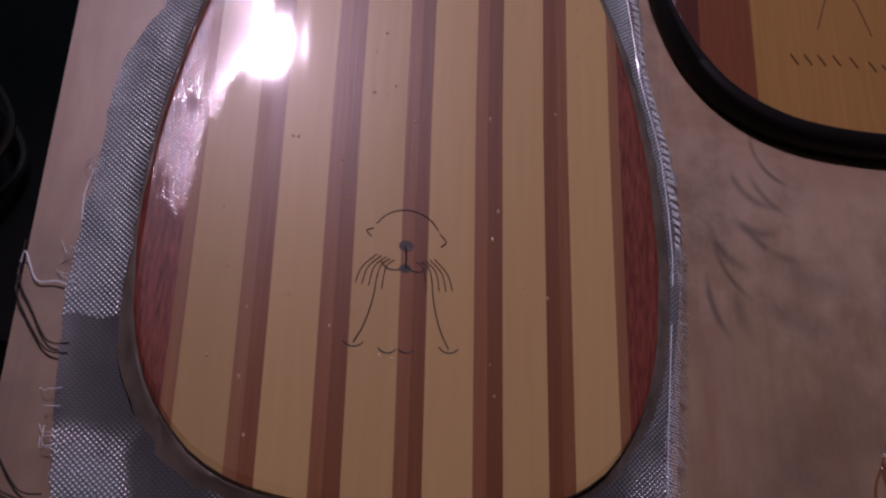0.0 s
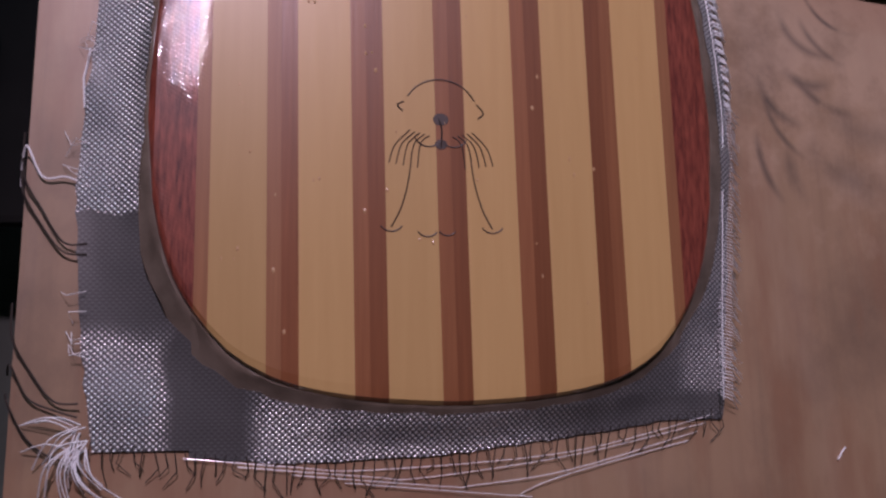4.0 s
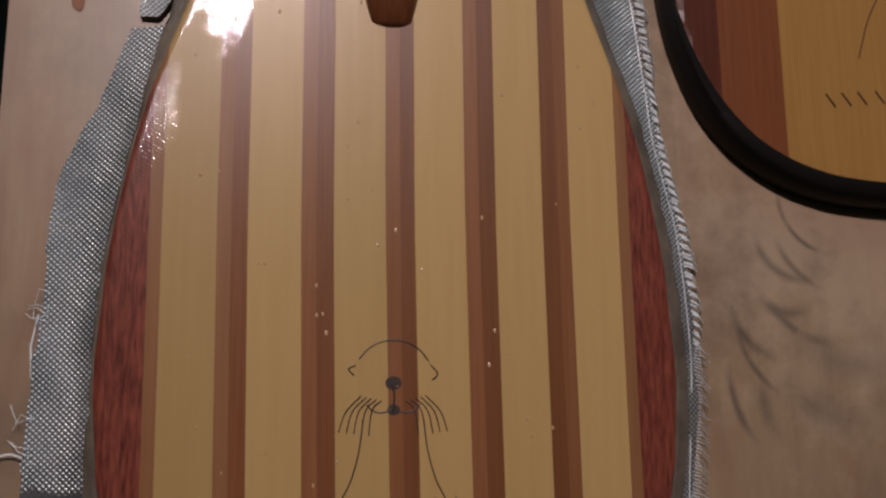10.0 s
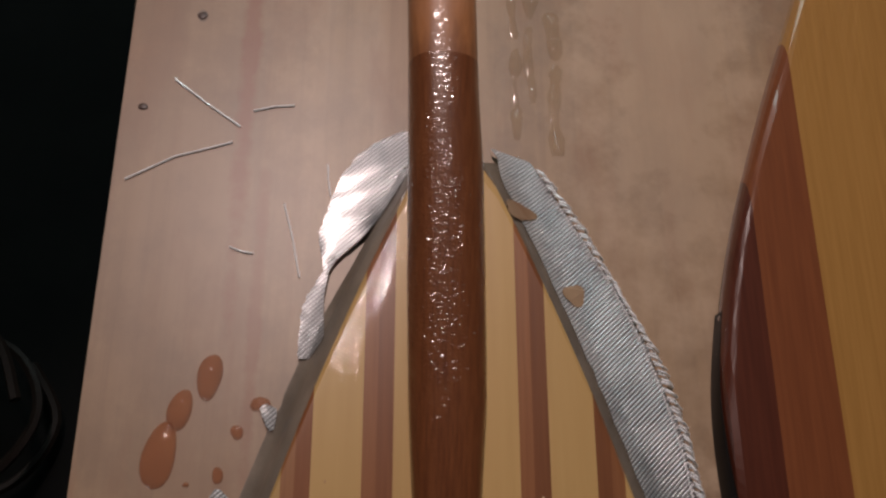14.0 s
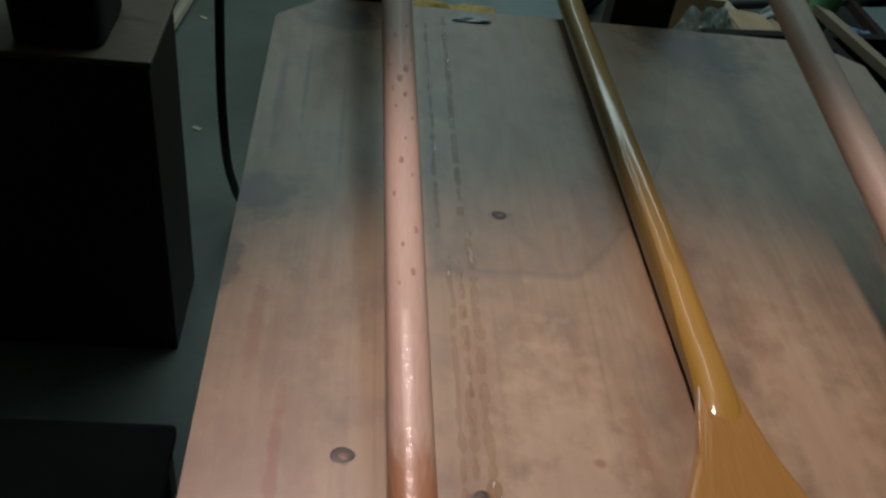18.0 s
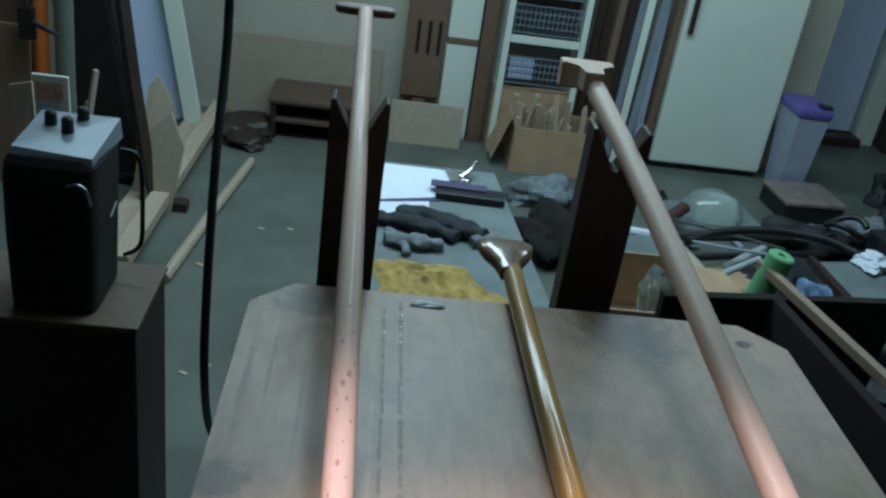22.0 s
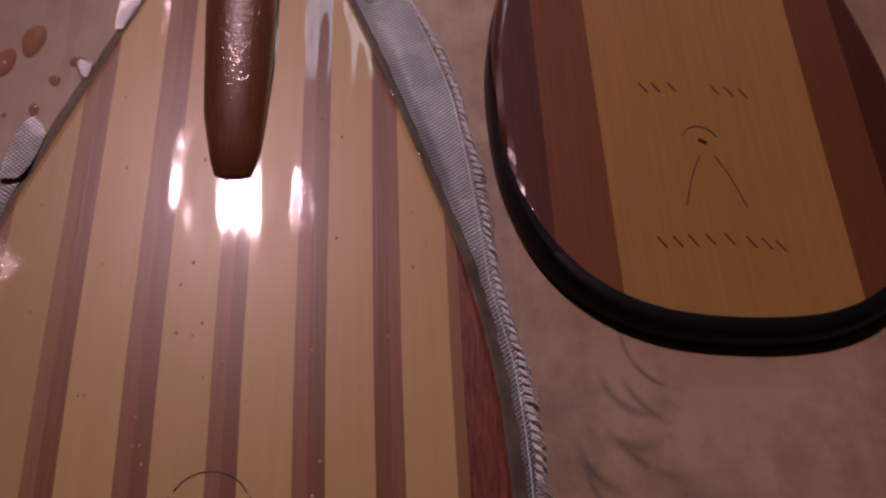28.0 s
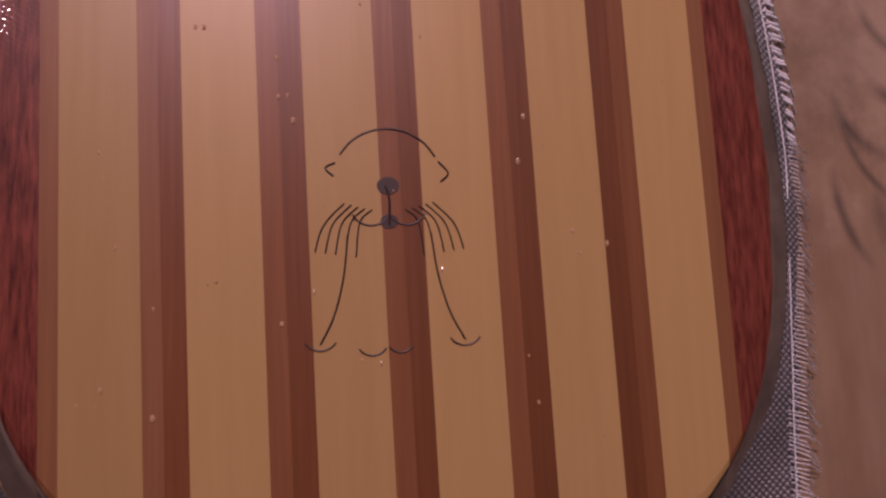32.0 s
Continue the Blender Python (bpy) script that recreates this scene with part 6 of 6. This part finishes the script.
part("side", box((0.44, 2.367, FLOOR), (0.446, 2.659, -0.58), 0.001), CARD, near)
part("side", box((0.794, 2.367, FLOOR), (0.80, 2.659, -0.58), 0.001), CARD, near)
part("bottom", box((0.447, 2.367, FLOOR), (0.793, 2.659, -0.75), 0.001), CARD, near)
part("flap", box((0.80, 2.38, -0.585), (0.94, 2.65, -0.580), 0.001, 6, (0, 8)), CARD, near)
solid("plastic_bag", lump((0.68, 2.44, -0.75), (0.07, 0.06, 0.16), 12, 0.9), CLEARPLASTIC, "crumpled clear plastic bag in the carton", "bag")
solid("paper_scrap", box((0.47, 2.40, -0.748), (0.62, 2.46, -0.742), 0.001, 14), PAPER, "white paper scrap in the carton", "paper")
# soft heaps and tools, each a thing of its own
HEAP = [("dark_cloth", 0.55, 3.86, 0.14, 0.09, 0.08, GCLOTH), ("tool_bag", 0.50, 3.42, 0.12, 0.17, 0.10, MATTBLACK), ("dark_cloth", 0.75, 3.80, 0.08, 0.08, 0.05, DCLOTH), ("rope_coil", 1.10, 4.02, 0.07, 0.06, 0.05, DARKWOOD),
        ("tool_bag", 1.70, 3.62, 0.16, 0.10, 0.09, DARK), ("dark_cloth", 2.02, 3.72, 0.14, 0.11, 0.09, GCLOTH), ("tool_bag", 2.18, 3.80, 0.10, 0.12, 0.12, DARK), ("dark_cloth", 1.36, 3.18, 0.14, 0.11, 0.07, DCLOTH),
        ("blue_rag", 1.56, 3.05, 0.10, 0.14, 0.06, BLUEWHITE), ("dark_cloth", 1.10, 2.72, 0.16, 0.12, 0.10, DARK), ("tool_bag", 1.60, 2.60, 0.20, 0.16, 0.14, DARK), ("pale_rag", 2.02, 3.20, 0.09, 0.12, 0.06, BLUEWHITE), ("dark_cloth", 2.45, 4.30, 0.10, 0.10, 0.12, DARK), ("tool_bag", 1.90, 2.9, 0.16, 0.14, 0.10, DARK)]
for k, (name, x, y, a, c, h, mat) in enumerate(HEAP):
    solid(name, lump((x, y, FLOOR), (a, c, h), k + 20, 0.6), mat, smooth=True, label={"dark_cloth": "dark crumpled cloth on the floor", "tool_bag": "dark soft tool bag on the floor", "rope_coil": "brown heap of rope on the floor", "blue_rag": "pale blue rag on the floor", "pale_rag": "pale rag hanging over the clutter"}[name], category=name.split("_")[1], group="floor clutter")
BARS = [((1.00, 3.45), (1.95, 3.62), 0.10, 0.022, DARK), ((1.10, 3.35), (1.75, 3.52), 0.06, 0.016, BLACK), ((1.05, 3.60), (1.50, 3.40), 0.115, 0.007, STEEL), ((1.18, 3.20), (1.42, 3.42), 0.10, 0.018, BAG), ((1.45, 3.36), (2.10, 3.50), 0.05, 0.02, DARK), ((0.88, 3.55), (1.06, 3.50), 0.06, 0.02, PAPER), ((1.35, 2.85), (1.95, 3.35), 0.12, 0.02, DARKWOOD)]
for (xa, ya), (xb, yb), z, r, mat in BARS:
    solid("long_tool", tube([(xa, ya, FLOOR + z), ((xa + xb) / 2, (ya + yb) / 2, FLOOR + z + 0.004), (xb, yb, FLOOR + z)], r, 8), mat, "long narrow tool lying on the floor clutter", "tool", "long tools")
for k, (x, y, w, d, h, t) in enumerate(((0.92, 3.28, 0.17, 0.16, 0.10, 12), (1.62, 3.30, 0.20, 0.14, 0.07, -8), (1.12, 3.10, 0.16, 0.10, 0.10, 20), (1.75, 3.10, 0.18, 0.16, 0.12, 30), (1.42, 2.75, 0.22, 0.14, 0.14, -14), (2.15, 3.45, 0.16, 0.2, 0.16, 10))):
    solid("tool_box", box((x - w, y - d, FLOOR), (x + w, y + d, FLOOR + h), 0.012, t), (GREYTOP, DARK, CARD, DARK, BLACK, DARK)[k], "low box among the floor clutter", "box", "floor boxes")
slab([(0.905, 3.05, -0.70), (0.93, 3.08, -0.70), (0.985, 2.83, -0.71), (0.885, 2.79, -0.71)], 0.006, PLY, "card_offcut", "tan triangular offcut lying on the clutter", "offcut")
slab([(1.44, 3.07, -0.72), (1.80, 3.14, -0.72), (1.62, 2.76, -0.74), (1.46, 2.76, -0.74)], 0.02, GREYTOP, "flat_panel", "flat grey panel lying over the clutter", "panel")
slab([(1.425, 3.08, -0.70), (1.445, 3.085, -0.70), (1.49, 2.74, -0.72), (1.45, 2.72, -0.72)], 0.03, DARKWOOD, "panel_rail", "dark rail along the flat panel", "rail")
solid("blue_film", lump((1.36, 2.80, -0.80), (0.05, 0.10, 0.07), 61, 0.8), plain("blue_plastic_film", (0.16, 0.26, 0.42), 0.3, vary=0.4, size=20), "crumpled blue plastic film on the clutter", "film")
solid("white_rag", lump((1.68, 3.09, -0.72), (0.06, 0.07, 0.03), 62, 0.8), PAPER, "white rag lying on the flat panel", "rag")
ring = [(1.80 + 0.085 * math.cos(a), 3.52 + 0.075 * math.sin(a), FLOOR + 0.20 + 0.02 * math.sin(2 * a)) for a in (2 * math.pi * k / 24 for k in range(23))]
solid("hose_coil", tube(ring, 0.014, 10), BLACK, "black coil of hose on the clutter", "hose", smooth=True)
solid("fender", tube(smooth_line([(0.96, 3.10, -0.705), (1.12, 3.19, -0.69), (1.36, 3.24, -0.685), (1.55, 3.21, -0.69), (1.66, 3.15, -0.71)]), 0.017, 10, None), BLACK, "long curved black moulding across the clutter", "moulding", smooth=True)
solid("bright_strip", tube(smooth_line([(0.97, 3.075, -0.69), (1.10, 3.05, -0.69), (1.25, 3.03, -0.69)]), 0.006, 6), BINGREY, "thin bright strip of trim on the clutter", "trim strip", smooth=True)
solid("film_twist", tube(smooth_line([(1.01, 2.85, -0.70), (1.10, 2.91, -0.69), (1.185, 2.965, -0.68)]), 0.012, 8, None), BAG, "twisted strip of clear film on the clutter", "film", smooth=True)
solid("maroon_pipe", tube([(1.06, 3.62, FLOOR + 0.10), (1.16, 3.72, FLOOR + 0.12)], 0.028, 10), plain("maroon_rubber", (0.075, 0.028, 0.030), 0.6), "short maroon pipe on the clutter", "pipe", smooth=True)
random.seed(91)
for k in range(26):
    x, y = random.uniform(0.62, 2.1), random.uniform(2.65, 3.9)
    h = random.uniform(0.02, 0.05)
    z = FLOOR + random.uniform(0.0, 0.002)
    if k % 3 == 0:
        solid("small_offcut", box((x - 0.05, y - 0.02, z), (x + 0.05, y + 0.02, z + h), 0.004, random.uniform(0, 180)), (GREYTOP, PINE, DARK, BINGREY)[k % 4], "small offcut among the floor clutter", "offcut", "small offcuts")
    elif k % 3 == 1:
        a = random.uniform(0, math.pi)
        solid("short_rod", tube([(x - 0.09 * math.cos(a), y - 0.09 * math.sin(a), z + 0.012), (x + 0.09 * math.cos(a), y + 0.09 * math.sin(a), z + 0.012)], 0.011, 8), (STEEL, BLACK, BINGREY, DARKWOOD)[k % 4], "short rod lying on the floor", "rod", "short rods")
    else:
        solid("crumpled_wrapper", lump((x, y, z), (0.05, 0.04, 0.03), k + 70, 0.8, sub=2), (BAG, GCLOTH, PAPER, DCLOTH)[k % 4], "crumpled wrapper on the floor", "wrapper", "wrappers")
# pale flecks on the floor
for x, y in ((-0.63, 3.33), (-0.52, 3.35), (-0.72, 2.35), (-0.66, 2.40), (-0.80, 3.0)):
    solid("wood_chip", box((x - 0.012, y - 0.006, FLOOR), (x + 0.014, y + 0.007, FLOOR + 0.004), 0.001, 40 * x), PINE, "pale wood chip on the concrete floor", "chip", "wood chips")
# heap of dark bark beside the wall bench
solid("dark_rag", lump((-0.86, 4.30, FLOOR), (0.17, 0.15, 0.06), 41, 0.7), DARKWOOD, "dark brown heap of bark beside the wall bench", "rag", smooth=True)
solid("curled_cable", tube(smooth_line([(-0.72 + 0.10 * math.cos(k * 0.9), 0.42 + 0.09 * math.sin(k * 0.9), -0.55 - 0.01 * k) for k in range(16)], 5), 0.006, 6), DARKWOOD, "loosely coiled dark red cable beside the bench", "cable", smooth=True)
# black slab on legs, added so the floor beside the bench stays dark
stool = thing("floor_darkener", (-0.75, 0.45, FLOOR), "dark slab on legs, added to darken the floor under the coiled cable", "stool")
part("seat", box((-0.95, 0.2, -0.75), (-0.55, 1.15, -0.72), 0.01), MATTBLACK, stool)
for x in (-0.92, -0.58):
    for y in (0.23, 1.12):
        part("leg", box((x - 0.02, y - 0.02, FLOOR), (x + 0.02, y + 0.02, -0.75), 0.004), DARKWOOD, stool)

# knots in the bench board
KNOT = wood("dark_knot_wood", (0.026, 0.015, 0.011), (0.07, 0.036, 0.024), 0.45, grain=(90, 90, 90), stain=0.3)
KNOTHEART = wood("knot_heart_wood", (0.13, 0.065, 0.038), (0.22, 0.12, 0.07), 0.45, grain=(90, 90, 90), stain=0.3)
for x, y, r, k in ((-0.285, 0.578, 0.0085, 1), (-0.185, 0.547, 0.0060, 2), (-0.144, 0.866, 0.0070, 3), (0.325, 1.245, 0.0090, 4), (0.33, 0.62, 0.0055, 5), (-0.36, 0.513, 0.0025, 6), (-0.384, 0.458, 0.0022, 8)):
    part("knot", drop(x, y, r, r * 0.85, 0.00035, k), KNOT, bench, "dark knot in the board", smooth=True)
    if r > 0.006:
        part("knot_heart", drop(x + 0.001, y - 0.001, r * 0.55, r * 0.45, 0.0006, k + 2), KNOTHEART, bench, smooth=True)
